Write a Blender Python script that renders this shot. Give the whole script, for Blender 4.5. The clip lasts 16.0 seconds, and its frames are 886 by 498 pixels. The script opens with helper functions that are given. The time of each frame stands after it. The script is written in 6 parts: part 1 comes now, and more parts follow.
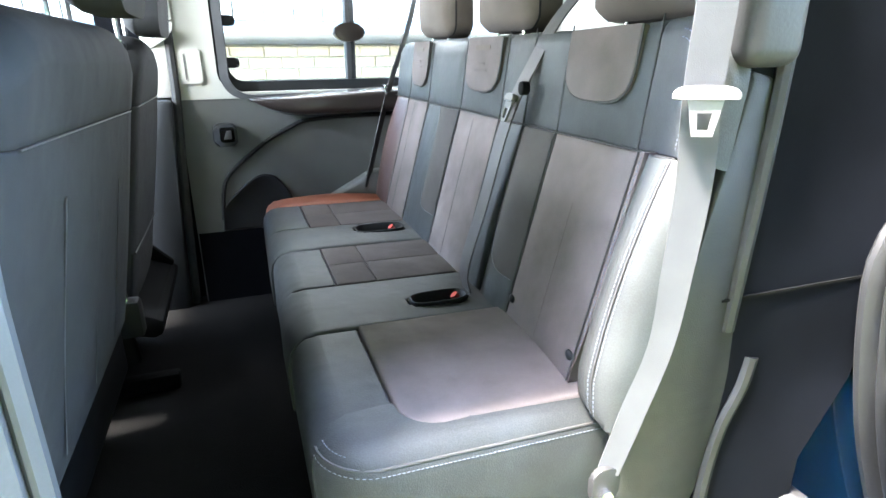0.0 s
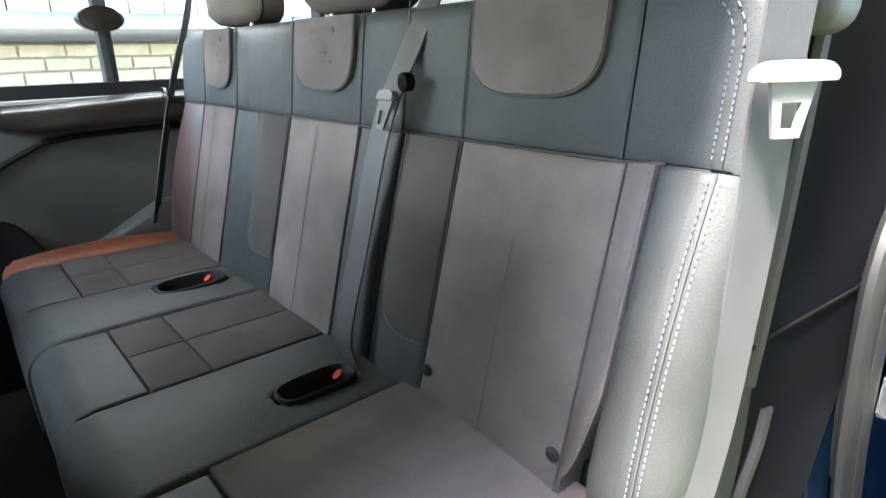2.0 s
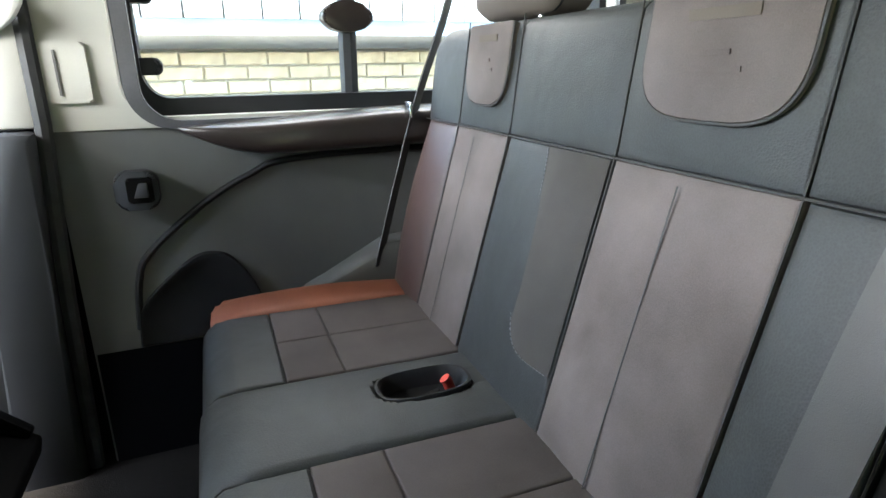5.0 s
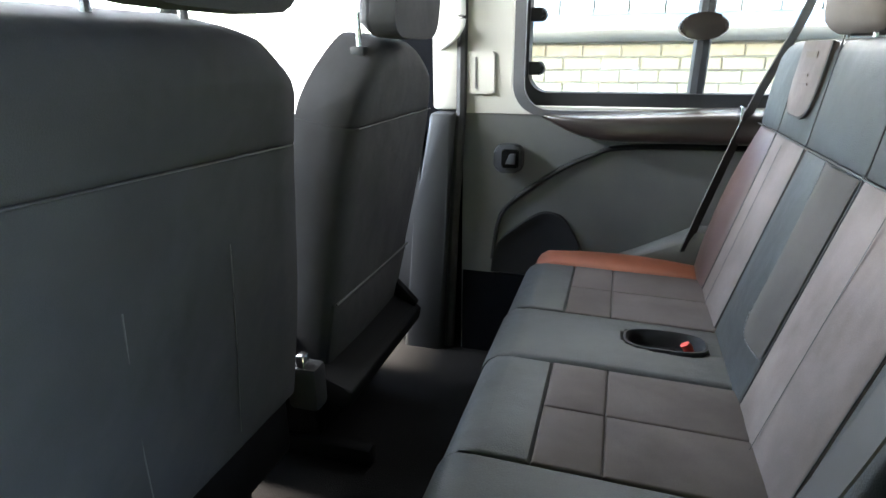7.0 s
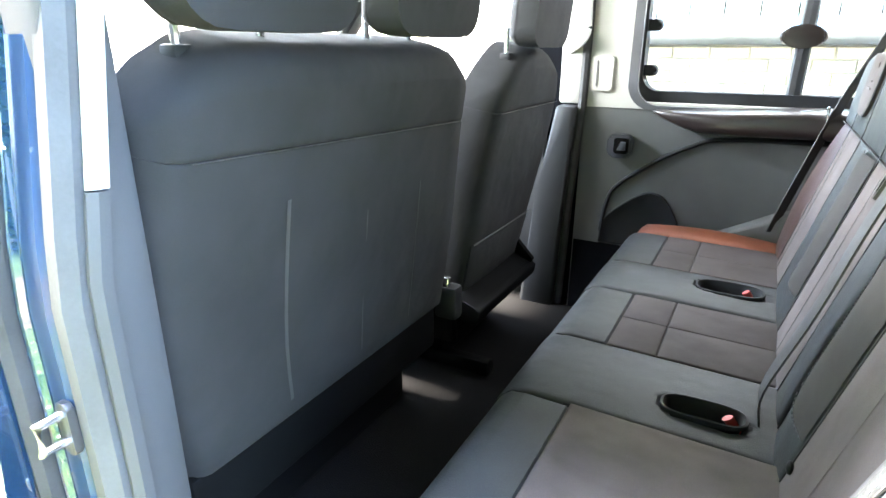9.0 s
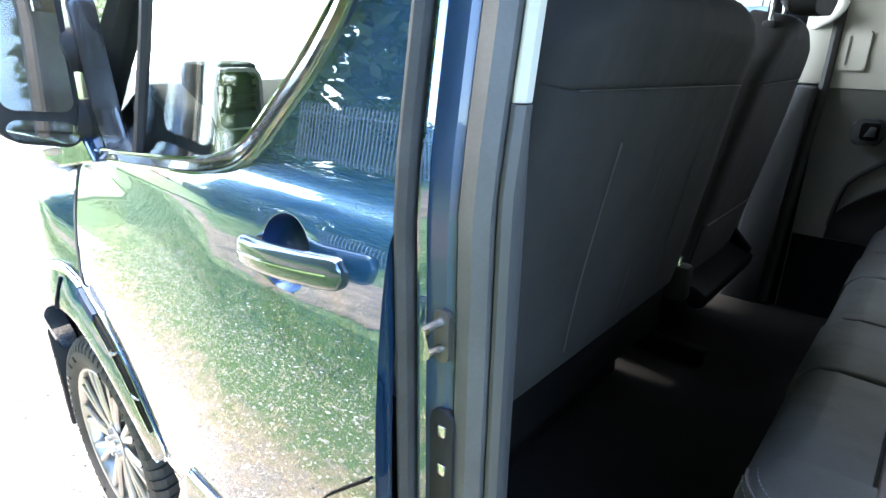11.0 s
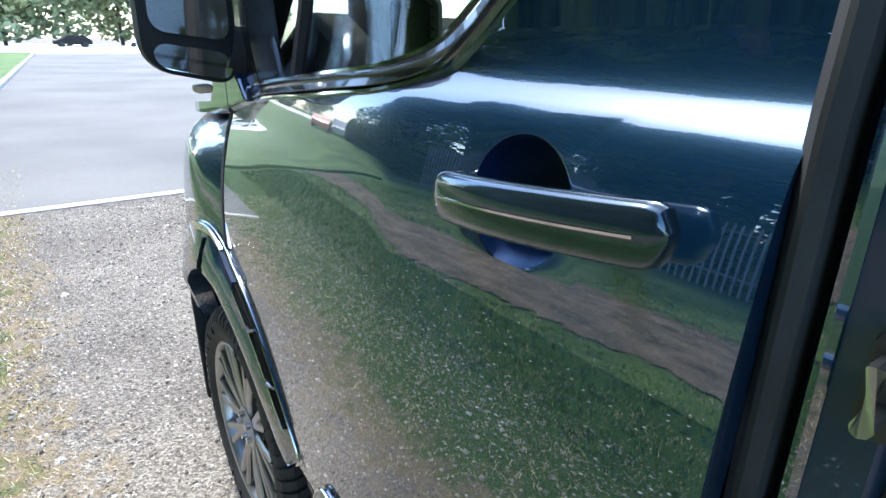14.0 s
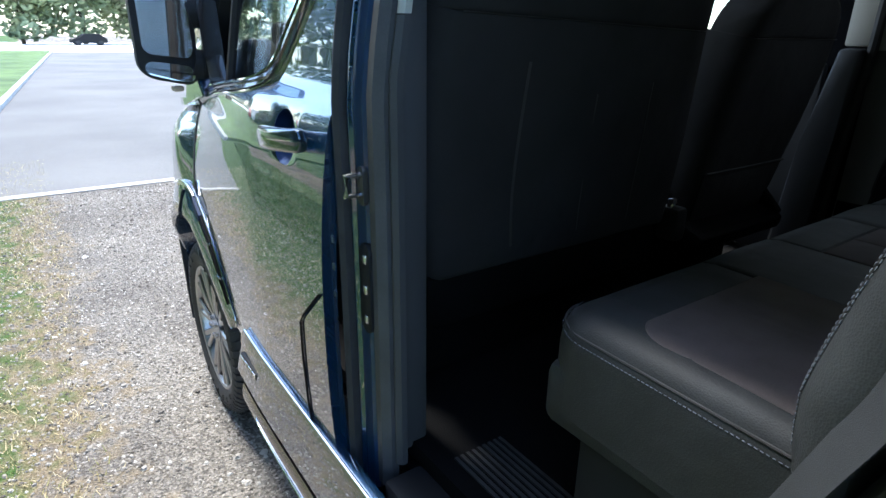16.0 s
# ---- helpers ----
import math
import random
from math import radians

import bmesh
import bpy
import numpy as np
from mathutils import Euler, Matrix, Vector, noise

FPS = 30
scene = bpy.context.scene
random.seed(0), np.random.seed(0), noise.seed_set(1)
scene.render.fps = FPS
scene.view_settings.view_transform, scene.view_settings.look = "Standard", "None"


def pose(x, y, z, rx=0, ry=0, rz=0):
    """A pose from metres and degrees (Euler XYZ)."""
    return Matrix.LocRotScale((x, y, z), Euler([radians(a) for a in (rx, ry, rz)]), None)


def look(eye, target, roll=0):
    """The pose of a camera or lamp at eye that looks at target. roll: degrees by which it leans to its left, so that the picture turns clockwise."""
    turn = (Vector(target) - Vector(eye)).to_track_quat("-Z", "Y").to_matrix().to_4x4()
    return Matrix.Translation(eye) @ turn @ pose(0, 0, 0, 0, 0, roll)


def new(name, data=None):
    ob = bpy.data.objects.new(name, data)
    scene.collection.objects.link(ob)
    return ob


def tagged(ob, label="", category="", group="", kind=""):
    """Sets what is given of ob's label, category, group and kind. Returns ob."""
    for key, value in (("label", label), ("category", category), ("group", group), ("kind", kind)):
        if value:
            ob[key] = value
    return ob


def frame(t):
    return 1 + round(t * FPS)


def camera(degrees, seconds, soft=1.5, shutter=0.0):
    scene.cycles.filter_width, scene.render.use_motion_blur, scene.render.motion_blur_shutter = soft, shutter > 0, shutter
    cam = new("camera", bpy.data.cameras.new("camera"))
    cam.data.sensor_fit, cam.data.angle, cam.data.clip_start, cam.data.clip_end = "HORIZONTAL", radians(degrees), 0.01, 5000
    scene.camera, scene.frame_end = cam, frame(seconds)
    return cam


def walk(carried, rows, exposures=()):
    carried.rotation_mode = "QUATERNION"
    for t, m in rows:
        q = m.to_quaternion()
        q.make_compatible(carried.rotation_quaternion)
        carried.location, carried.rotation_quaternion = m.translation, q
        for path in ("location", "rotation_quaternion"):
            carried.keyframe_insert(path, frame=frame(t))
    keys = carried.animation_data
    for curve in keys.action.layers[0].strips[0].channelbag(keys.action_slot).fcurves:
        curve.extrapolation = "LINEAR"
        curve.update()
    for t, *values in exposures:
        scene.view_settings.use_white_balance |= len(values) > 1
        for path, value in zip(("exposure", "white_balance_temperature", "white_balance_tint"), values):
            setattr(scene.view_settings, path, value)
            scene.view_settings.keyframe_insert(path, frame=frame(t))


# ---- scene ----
cam = camera(75.33, 16.0)
# seconds, place in metres, turn in degrees
PATH = [
    (0.0, -0.0071, 0.0023, 1.4924, 71.181, 0.58, -19.397),
    (0.5, -0.0643, 0.0907, 1.4942, 71.347, 0.732, -29.459),
    (1.0, -0.0908, 0.1713, 1.4844, 71.224, 0.881, -37.304),
    (1.5, -0.0572, 0.2544, 1.4816, 71.088, 1.085, -40.536),
    (2.0, 0.0113, 0.3822, 1.4669, 70.923, 1.3, -41.171),
    (2.5, 0.0451, 0.4943, 1.4532, 71.025, 1.278, -40.433),
    (3.0, 0.06, 0.5844, 1.4518, 71.185, 1.231, -38.021),
    (5.5, 0.1196, 0.9305, 1.4666, 71.902, 0.648, -11.403),
    (6.0, 0.1447, 0.8622, 1.4861, 71.014, 0.62, 1.318),
    (6.5, 0.196, 0.7303, 1.5072, 71.019, 0.469, 9.505),
    (7.0, 0.242, 0.6028, 1.5138, 71.071, 0.42, 16.683),
    (7.5, 0.3134, 0.5171, 1.5205, 71.06, 0.474, 22.702),
    (8.0, 0.3783, 0.4157, 1.5402, 70.874, 0.392, 25.805),
    (10.5, 0.2798, 0.0215, 1.4993, 70.587, -0.754, 36.114),
    (11.0, 0.1329, 0.0151, 1.4581, 70.401, -0.779, 41.09),
    (11.5, -0.046, 0.0314, 1.3855, 70.392, -0.971, 46.279),
    (12.0, -0.2643, 0.0422, 1.3245, 70.633, -1.038, 50.526),
    (12.5, -0.4332, 0.129, 1.2764, 70.604, -1.225, 52.859),
    (13.0, -0.4729, 0.1745, 1.2567, 70.254, -0.843, 53.468),
    (13.5, -0.3763, 0.1479, 1.2814, 69.984, -0.84, 53.792),
    (14.0, -0.1974, 0.1223, 1.3024, 70.023, -0.758, 54.151),
    (14.5, -0.0136, 0.1072, 1.3069, 69.612, -0.607, 54.083),
    (15.0, 0.1806, 0.0801, 1.3282, 69.532, -0.68, 54.814),
    (15.5, 0.39, 0.0457, 1.3491, 69.518, -0.571, 54.925),
    (16.0, 0.6043, 0.0455, 1.3679, 69.777, -0.643, 55.265),
]
walk(cam, [(t, pose(x, y, z, rx, ry, rz)) for t, x, y, z, rx, ry, rz in PATH],
     [(0.0, 5.95, 6200, 10), (0.5, 5.92, 6200, 10), (1.0, 5.52, 6300, 10), (2.0, 5.25, 6500, 11), (2.5, 5.3, 6600, 11), (3.0, 5.87, 6700, 11), (5.5, 5.25, 6800, 11), (6.2, 5.42, 6700, 11), (7.0, 5.62, 6600, 11), (8.2, 6.35, 6600, 11), (10.4, 5.32, 6300, 10), (11.0, 4.5, 6200, 9), (11.5, 3.6, 6000, 8), (12.0, 2.55, 5800, 7), (12.6, 2.25, 5800, 7), (16.0, 2.3, 5700, 7)])

# ---------------------------------------------------------------- light
world = bpy.data.worlds.new("sky")
scene.world = world
world.use_nodes = True
wn = world.node_tree
sky = wn.nodes.new("ShaderNodeTexSky")
sky.sky_type = 'NISHITA'
sky.sun_disc = False
sky.sun_elevation = radians(65)
sky.sun_rotation = radians(-95.1)
sky.air_density, sky.dust_density = 1.0, 1.1
wn.nodes["Background"].inputs[1].default_value = 0.15
wn.links.new(sky.outputs[0], wn.nodes["Background"].inputs[0])
sun = new("sun", bpy.data.lights.new("sun", 'SUN'))
sun.data.energy, sun.data.angle, sun.data.color = 2.4, radians(10), (1.0, 0.90, 0.77)
sun.matrix_world = look((-5.0, -0.45, 11.0), (0, 0, 0))



def window_light(place, target, width, height, watts):
    """Sky light falling in through an opening of the van."""
    o = new("window_light", bpy.data.lights.new("window_light", 'AREA'))
    o.data.shape, o.data.size, o.data.size_y, o.data.energy = 'RECTANGLE', width, height, watts
    o.data.color = (0.95, 0.98, 1.0)
    o.matrix_world = look(place, target)
    return o


window_light((0.55, 2.36, 1.78), (0.50, 1.2, 1.15), 1.05, 0.13, 0.3)      # upper strip of the far side window
window_light((-1.02, 1.5, 1.82), (0.4, 1.6, 1.15), 1.5, 0.12, 1.9)       # upper strip of the windscreen

# ---------------------------------------------------------------- materials
def mat(name, base, rough=0.6, metal=0.0, vary=0.15, scale=8.0, fine=120.0, bump=0.15, dist=0.002, coat=0.0, spec=0.5, second=None, cell=False, fold=0.0):
    """A surface with colour variation at two scales and fine relief."""
    m = bpy.data.materials.new(name)
    m.use_nodes = True
    n, l = m.node_tree.nodes, m.node_tree.links
    b = n["Principled BSDF"]
    b.inputs["Roughness"].default_value = rough
    b.inputs["Metallic"].default_value = metal
    b.inputs["Coat Weight"].default_value = coat
    b.inputs["Coat Roughness"].default_value = 0.02
    b.inputs["Specular IOR Level"].default_value = spec
    co = n.new("ShaderNodeTexCoord")
    big = n.new("ShaderNodeTexNoise")
    big.inputs["Scale"].default_value = scale
    big.inputs["Detail"].default_value = 4
    small = n.new("ShaderNodeTexVoronoi" if cell else "ShaderNodeTexNoise")
    small.inputs["Scale"].default_value = fine
    l.new(co.outputs["Object"], big.inputs["Vector"])
    l.new(co.outputs["Object"], small.inputs["Vector"])
    add = n.new("ShaderNodeMath")
    add.operation = 'MULTIPLY_ADD'
    add.inputs[1].default_value = 0.35
    l.new(small.outputs[0], add.inputs[0])
    l.new(big.outputs[0], add.inputs[2])
    ramp = n.new("ShaderNodeValToRGB")
    dark = tuple(c * (1 - vary) for c in base)
    light = second or tuple(min(1, c * (1 + vary)) for c in base)
    ramp.color_ramp.elements[0].position, ramp.color_ramp.elements[1].position = 0.45, 0.9
    ramp.color_ramp.elements[0].color, ramp.color_ramp.elements[1].color = (*dark, 1), (*light, 1)
    l.new(add.outputs[0], ramp.inputs[0])
    l.new(ramp.outputs[0], b.inputs["Base Color"])
    if bump:
        bp = n.new("ShaderNodeBump")
        bp.inputs["Strength"].default_value = bump
        bp.inputs["Distance"].default_value = dist
        l.new(small.outputs[0], bp.inputs["Height"])
        l.new(bp.outputs[0], b.inputs["Normal"])
        if fold:
            wv = n.new("ShaderNodeTexNoise")
            wv.inputs["Scale"].default_value = 11.0
            wv.inputs["Detail"].default_value = 2.0
            wv.inputs["Distortion"].default_value = 0.1
            l.new(co.outputs["Object"], wv.inputs["Vector"])
            b2 = n.new("ShaderNodeBump")
            b2.inputs["Strength"].default_value = fold
            b2.inputs["Distance"].default_value = 0.02
            l.new(wv.outputs[0], b2.inputs["Height"])
            l.new(b2.outputs[0], bp.inputs["Normal"])
    return m


def glass(name, tint=(0.8, 0.85, 0.84), rough=0.0):
    m = bpy.data.materials.new(name)
    m.use_nodes = True
    n, l = m.node_tree.nodes, m.node_tree.links
    tr = n.new("ShaderNodeBsdfTransparent")
    tr.inputs[0].default_value = (*tint, 1)
    gl = n.new("ShaderNodeBsdfGlossy")
    gl.inputs["Roughness"].default_value = 0.01
    lw = n.new("ShaderNodeLayerWeight")
    lw.inputs[0].default_value = 0.5
    p5 = n.new("ShaderNodeMath")
    p5.operation = 'POWER'
    p5.inputs[1].default_value = 5.0
    l.new(lw.outputs["Facing"], p5.inputs[0])
    fr = n.new("ShaderNodeMath")
    fr.operation = 'MULTIPLY_ADD'
    fr.inputs[1].default_value, fr.inputs[2].default_value = 0.7, 0.04
    l.new(p5.outputs[0], fr.inputs[0])
    mx = n.new("ShaderNodeMixShader")
    l.new(fr.outputs[0], mx.inputs[0])
    l.new(tr.outputs[0], mx.inputs[1])
    l.new(gl.outputs[0], mx.inputs[2])
    l.new(mx.outputs[0], n["Material Output"].inputs[0])
    return m


PAINT = mat("blue_paint", (0.007, 0.038, 0.094), 0.26, 0.6, 0.08, 2.0, 900, 0.0, 0.0002, coat=1.0)
PAINT.node_tree.nodes["Principled BSDF"].inputs["Coat IOR"].default_value = 2.2
PAINT.node_tree.nodes["Principled BSDF"].inputs["Coat Roughness"].default_value = 0.014
SATIN = mat("satin_blue_paint", (0.008, 0.026, 0.085), 0.42, 0.55, 0.08, 4.0, 600, 0.03, 0.0004, spec=0.3)
HANDLE = mat("handle_paint", (0.035, 0.060, 0.085), 0.16, 0.8, 0.08, 6.0, 600, 0.0, 0.0002, coat=0.8)
GLOSSBLACK = mat("gloss_black", (0.010, 0.010, 0.011), 0.22, 0, 0.15, 9, 300, 0.02, coat=0.8)
DASH = mat("dash_plastic", (0.022, 0.024, 0.024), 0.85, 0, 0.2, 8, 400, 0.3, 0.0006, spec=0.08)
CHROME = mat("chrome", (0.62, 0.64, 0.66), 0.08, 1.0, 0.05, 6, 90, 0.0)
ALLOY = mat("alloy", (0.36, 0.355, 0.35), 0.34, 0.9, 0.15, 9, 140, 0.05)
RUBBER = mat("rubber", (0.022, 0.023, 0.025), 0.7, 0, 0.3, 20, 260, 0.2, 0.001)
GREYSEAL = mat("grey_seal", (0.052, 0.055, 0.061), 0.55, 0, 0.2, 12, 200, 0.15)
BLACKTRIM = mat("black_trim", (0.011, 0.012, 0.014), 0.65, 0, 0.2, 10, 500, 0.25, 0.0006, spec=0.25)
TRIM = mat("grey_trim", (0.086, 0.089, 0.089), 0.6, 0, 0.15, 6, 600, 0.3, 0.0006)
PILLAR = mat("pillar_trim", (0.042, 0.045, 0.050), 0.6, 0, 0.1, 6, 500, 0.2, 0.0006)
CREAM = mat("cream_trim", (0.38, 0.38, 0.345), 0.65, 0, 0.06, 5, 400, 0.15, 0.0006)
SHELF = mat("dark_shelf", (0.017, 0.0125, 0.0115), 0.3, 0, 0.2, 8, 500, 0.15, 0.0005)
LEATHER = mat("leather", (0.030, 0.033, 0.0345), 0.56, 0, 0.22, 9, 420, 0.35, 0.0007, cell=True, fold=0.22, spec=0.24)
REDLEATHER = mat("rust_leather", (0.22, 0.068, 0.036), 0.5, 0, 0.2, 9, 420, 0.35, 0.0007, cell=True)
BROWNLEATHER = mat("brown_leather", (0.055, 0.034, 0.032), 0.45, 0, 0.2, 9, 420, 0.35, 0.0007, cell=True)
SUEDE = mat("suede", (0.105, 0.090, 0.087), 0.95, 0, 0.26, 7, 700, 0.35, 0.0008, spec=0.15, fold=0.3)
# Same suede, darkened: the shade on the inner cushions is in its colour.
SHADESUEDE = mat("shaded_suede", (0.060, 0.052, 0.051), 0.92, 0, 0.24, 7, 700, 0.35, 0.0008, spec=0.15, fold=0.3)
HEADCLOTH = mat("headrest_cloth", (0.088, 0.075, 0.065), 0.9, 0, 0.12, 8, 700, 0.3, 0.0008, spec=0.2)
INSERT = mat("insert_cloth", (0.046, 0.043, 0.041), 0.9, 0, 0.2, 8, 700, 0.3, 0.0008, spec=0.15, fold=0.2)
CLOTH = mat("dark_cloth", (0.020, 0.0205, 0.0225), 0.9, 0, 0.25, 5, 800, 0.4, 0.001, spec=0.2, fold=0.3)
WEB = mat("belt_webbing", (0.032, 0.034, 0.038), 0.6, 0, 0.12, 20, 900, 0.4, 0.0006)
DARKWEB = mat("dark_webbing", (0.034, 0.033, 0.034), 0.6, 0, 0.12, 20, 900, 0.4, 0.0006)
STEEL = mat("steel", (0.55, 0.56, 0.57), 0.25, 1.0, 0.1, 20, 200, 0.05)
STITCH = mat("stitching", (0.085, 0.098, 0.122), 0.8, 0, 0.1, 40, 400, 0.0)
THREAD = mat("grey_thread", (0.10, 0.10, 0.105), 0.8, 0, 0.1, 40, 400, 0.0)
SEAM = mat("seam_thread", (0.03, 0.03, 0.032), 0.8, 0, 0.1, 40, 400, 0.0)
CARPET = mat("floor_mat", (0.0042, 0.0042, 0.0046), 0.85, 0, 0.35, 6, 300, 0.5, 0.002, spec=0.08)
REDPLASTIC = mat("red_plastic", (0.55, 0.05, 0.035), 0.4, 0, 0.1, 20, 300, 0.05)
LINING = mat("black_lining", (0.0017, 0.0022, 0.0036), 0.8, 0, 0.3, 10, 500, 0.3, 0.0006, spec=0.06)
TONGUE = mat("pale_metal", (0.15, 0.15, 0.15), 0.4, 0.2, 0.08, 20, 200, 0.05)
FARPILLAR = mat("dull_pillar_trim", (0.034, 0.037, 0.042), 0.7, 0, 0.1, 6, 500, 0.2, 0.0006, spec=0.3)
# Edge trim darkened: the shade on the open door is in this colour.
EDGETRIM = mat("shaded_edge_trim", (0.022, 0.0235, 0.027), 0.6, 0, 0.1, 12, 200, 0.15)
# Leather tone darkened; the dim light on that side is in the colour.
VALANCE = mat("shaded_side_cover", (0.012, 0.0125, 0.012), 0.6, 0, 0.2, 6, 420, 0.3, 0.0007, cell=True, fold=0.3)
DARKPLASTIC = mat("dark_plastic", (0.0032, 0.0034, 0.0038), 0.6, 0, 0.2, 10, 500, 0.25, 0.0006, spec=0.05)
PLATE = mat("navy_plate", (0.008, 0.020, 0.055), 0.6, 0, 0.1, 10, 300, 0.05, spec=0.12)
# Navy lowered to put the shade on the door's edge into the colour.
NAVY = mat("shaded_navy_paint", (0.0016, 0.0036, 0.0115), 0.4, 0, 0.1, 6, 300, 0.02, spec=0.15)
BELTSTEEL = mat("dull_steel", (0.05, 0.049, 0.048), 0.4, 0.3, 0.1, 20, 200, 0.05)
JAMB = mat("jamb_paint", (0.012, 0.035, 0.09), 0.35, 0.2, 0.1, 6, 300, 0.02, coat=0.5)
VOID = mat("deep_black", (0.0016, 0.0016, 0.0018), 0.8, 0, 0.3, 20, 300, 0.0, spec=0.1)
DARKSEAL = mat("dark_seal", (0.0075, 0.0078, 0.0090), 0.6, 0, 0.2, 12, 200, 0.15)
WHITE = mat("white_plastic", (0.6, 0.6, 0.58), 0.5, 0, 0.05, 9, 300, 0.05)
GLASS = glass("window_glass", (0.86, 0.9, 0.88))
TINT = glass("tinted_glass", (0.10, 0.11, 0.11))
MIRROR = mat("mirror_glass", (0.85, 0.87, 0.88), 0.01, 1.0, 0.0, 3, 90, 0.0)
AMBER = mat("clear_lens", (0.45, 0.36, 0.30), 0.2, 0, 0.1, 20, 200, 0.0)
ASPHALT = mat("asphalt", (0.092, 0.091, 0.090), 0.92, 0, 0.18, 0.35, 70, 0.5, 0.005, cell=True, second=(0.135, 0.132, 0.128))
GRASS = mat("grass", (0.045, 0.105, 0.018), 0.9, 0, 0.45, 0.7, 40, 0.8, 0.03, second=(0.10, 0.165, 0.038))
DIRT = mat("dirt_path", (0.070, 0.053, 0.040), 0.95, 0, 0.55, 3.0, 60, 1.0, 0.02, second=(0.20, 0.155, 0.112))
CONCRETE = mat("concrete", (0.42, 0.41, 0.39), 0.9, 0, 0.2, 2, 60, 0.4, 0.004)
# Lightened so that the far ground's sunlit glare sits in the colour.
SUNYARD = mat("sun_pale_yard", (0.68, 0.67, 0.64), 0.9, 0, 0.15, 0.2, 20, 0.3, 0.01)
BRICK = mat("pale_brick", (0.62, 0.55, 0.41), 0.9, 0, 0.25, 14, 160, 0.5, 0.003)
MORTAR = mat("mortar", (0.55, 0.52, 0.45), 0.95, 0, 0.15, 6, 120, 0.5, 0.003)
CLADDING = mat("white_cladding", (0.84, 0.84, 0.82), 0.5, 0, 0.04, 1, 30, 0.05)
BLUEPANEL = mat("blue_panel", (0.40, 0.50, 0.62), 0.5, 0, 0.25, 3, 30, 0.05)
DARKBAND = mat("dark_flashing", (0.06, 0.06, 0.055), 0.7, 0, 0.2, 3, 60, 0.1)
GALV = mat("galvanised_steel", (0.17, 0.18, 0.185), 0.55, 0.4, 0.15, 5, 90, 0.1)
BARK = mat("bark", (0.09, 0.07, 0.05), 0.95, 0, 0.4, 3, 30, 0.9, 0.02)
LEAF = mat("leaves", (0.045, 0.085, 0.02), 0.75, 0, 0.45, 0.8, 6, 0.0, second=(0.11, 0.15, 0.035))
lt = LEAF.node_tree
tl = lt.nodes.new("ShaderNodeBsdfTranslucent")
tl.inputs[0].default_value = (0.16, 0.24, 0.04, 1)
lm = lt.nodes.new("ShaderNodeMixShader")
lm.inputs[0].default_value = 0.4
lt.links.new(lt.nodes["Principled BSDF"].outputs[0], lm.inputs[1])
lt.links.new(tl.outputs[0], lm.inputs[2])
lt.links.new(lm.outputs[0], lt.nodes["Material Output"].inputs[0])
# Far trees only: haze and glare are put into this paler leaf colour.
HAZELEAF = mat("haze_pale_leaves", (0.20, 0.25, 0.10), 0.6, 0, 0.35, 0.8, 6, 0.0, second=(0.34, 0.38, 0.20))
REDCAR = mat("red_paint", (0.45, 0.02, 0.02), 0.3, 0, 0.05, 1, 90, 0.0, coat=1.0)
WHITECAR = mat("white_paint", (0.75, 0.75, 0.74), 0.3, 0, 0.05, 1, 90, 0.0, coat=1.0)


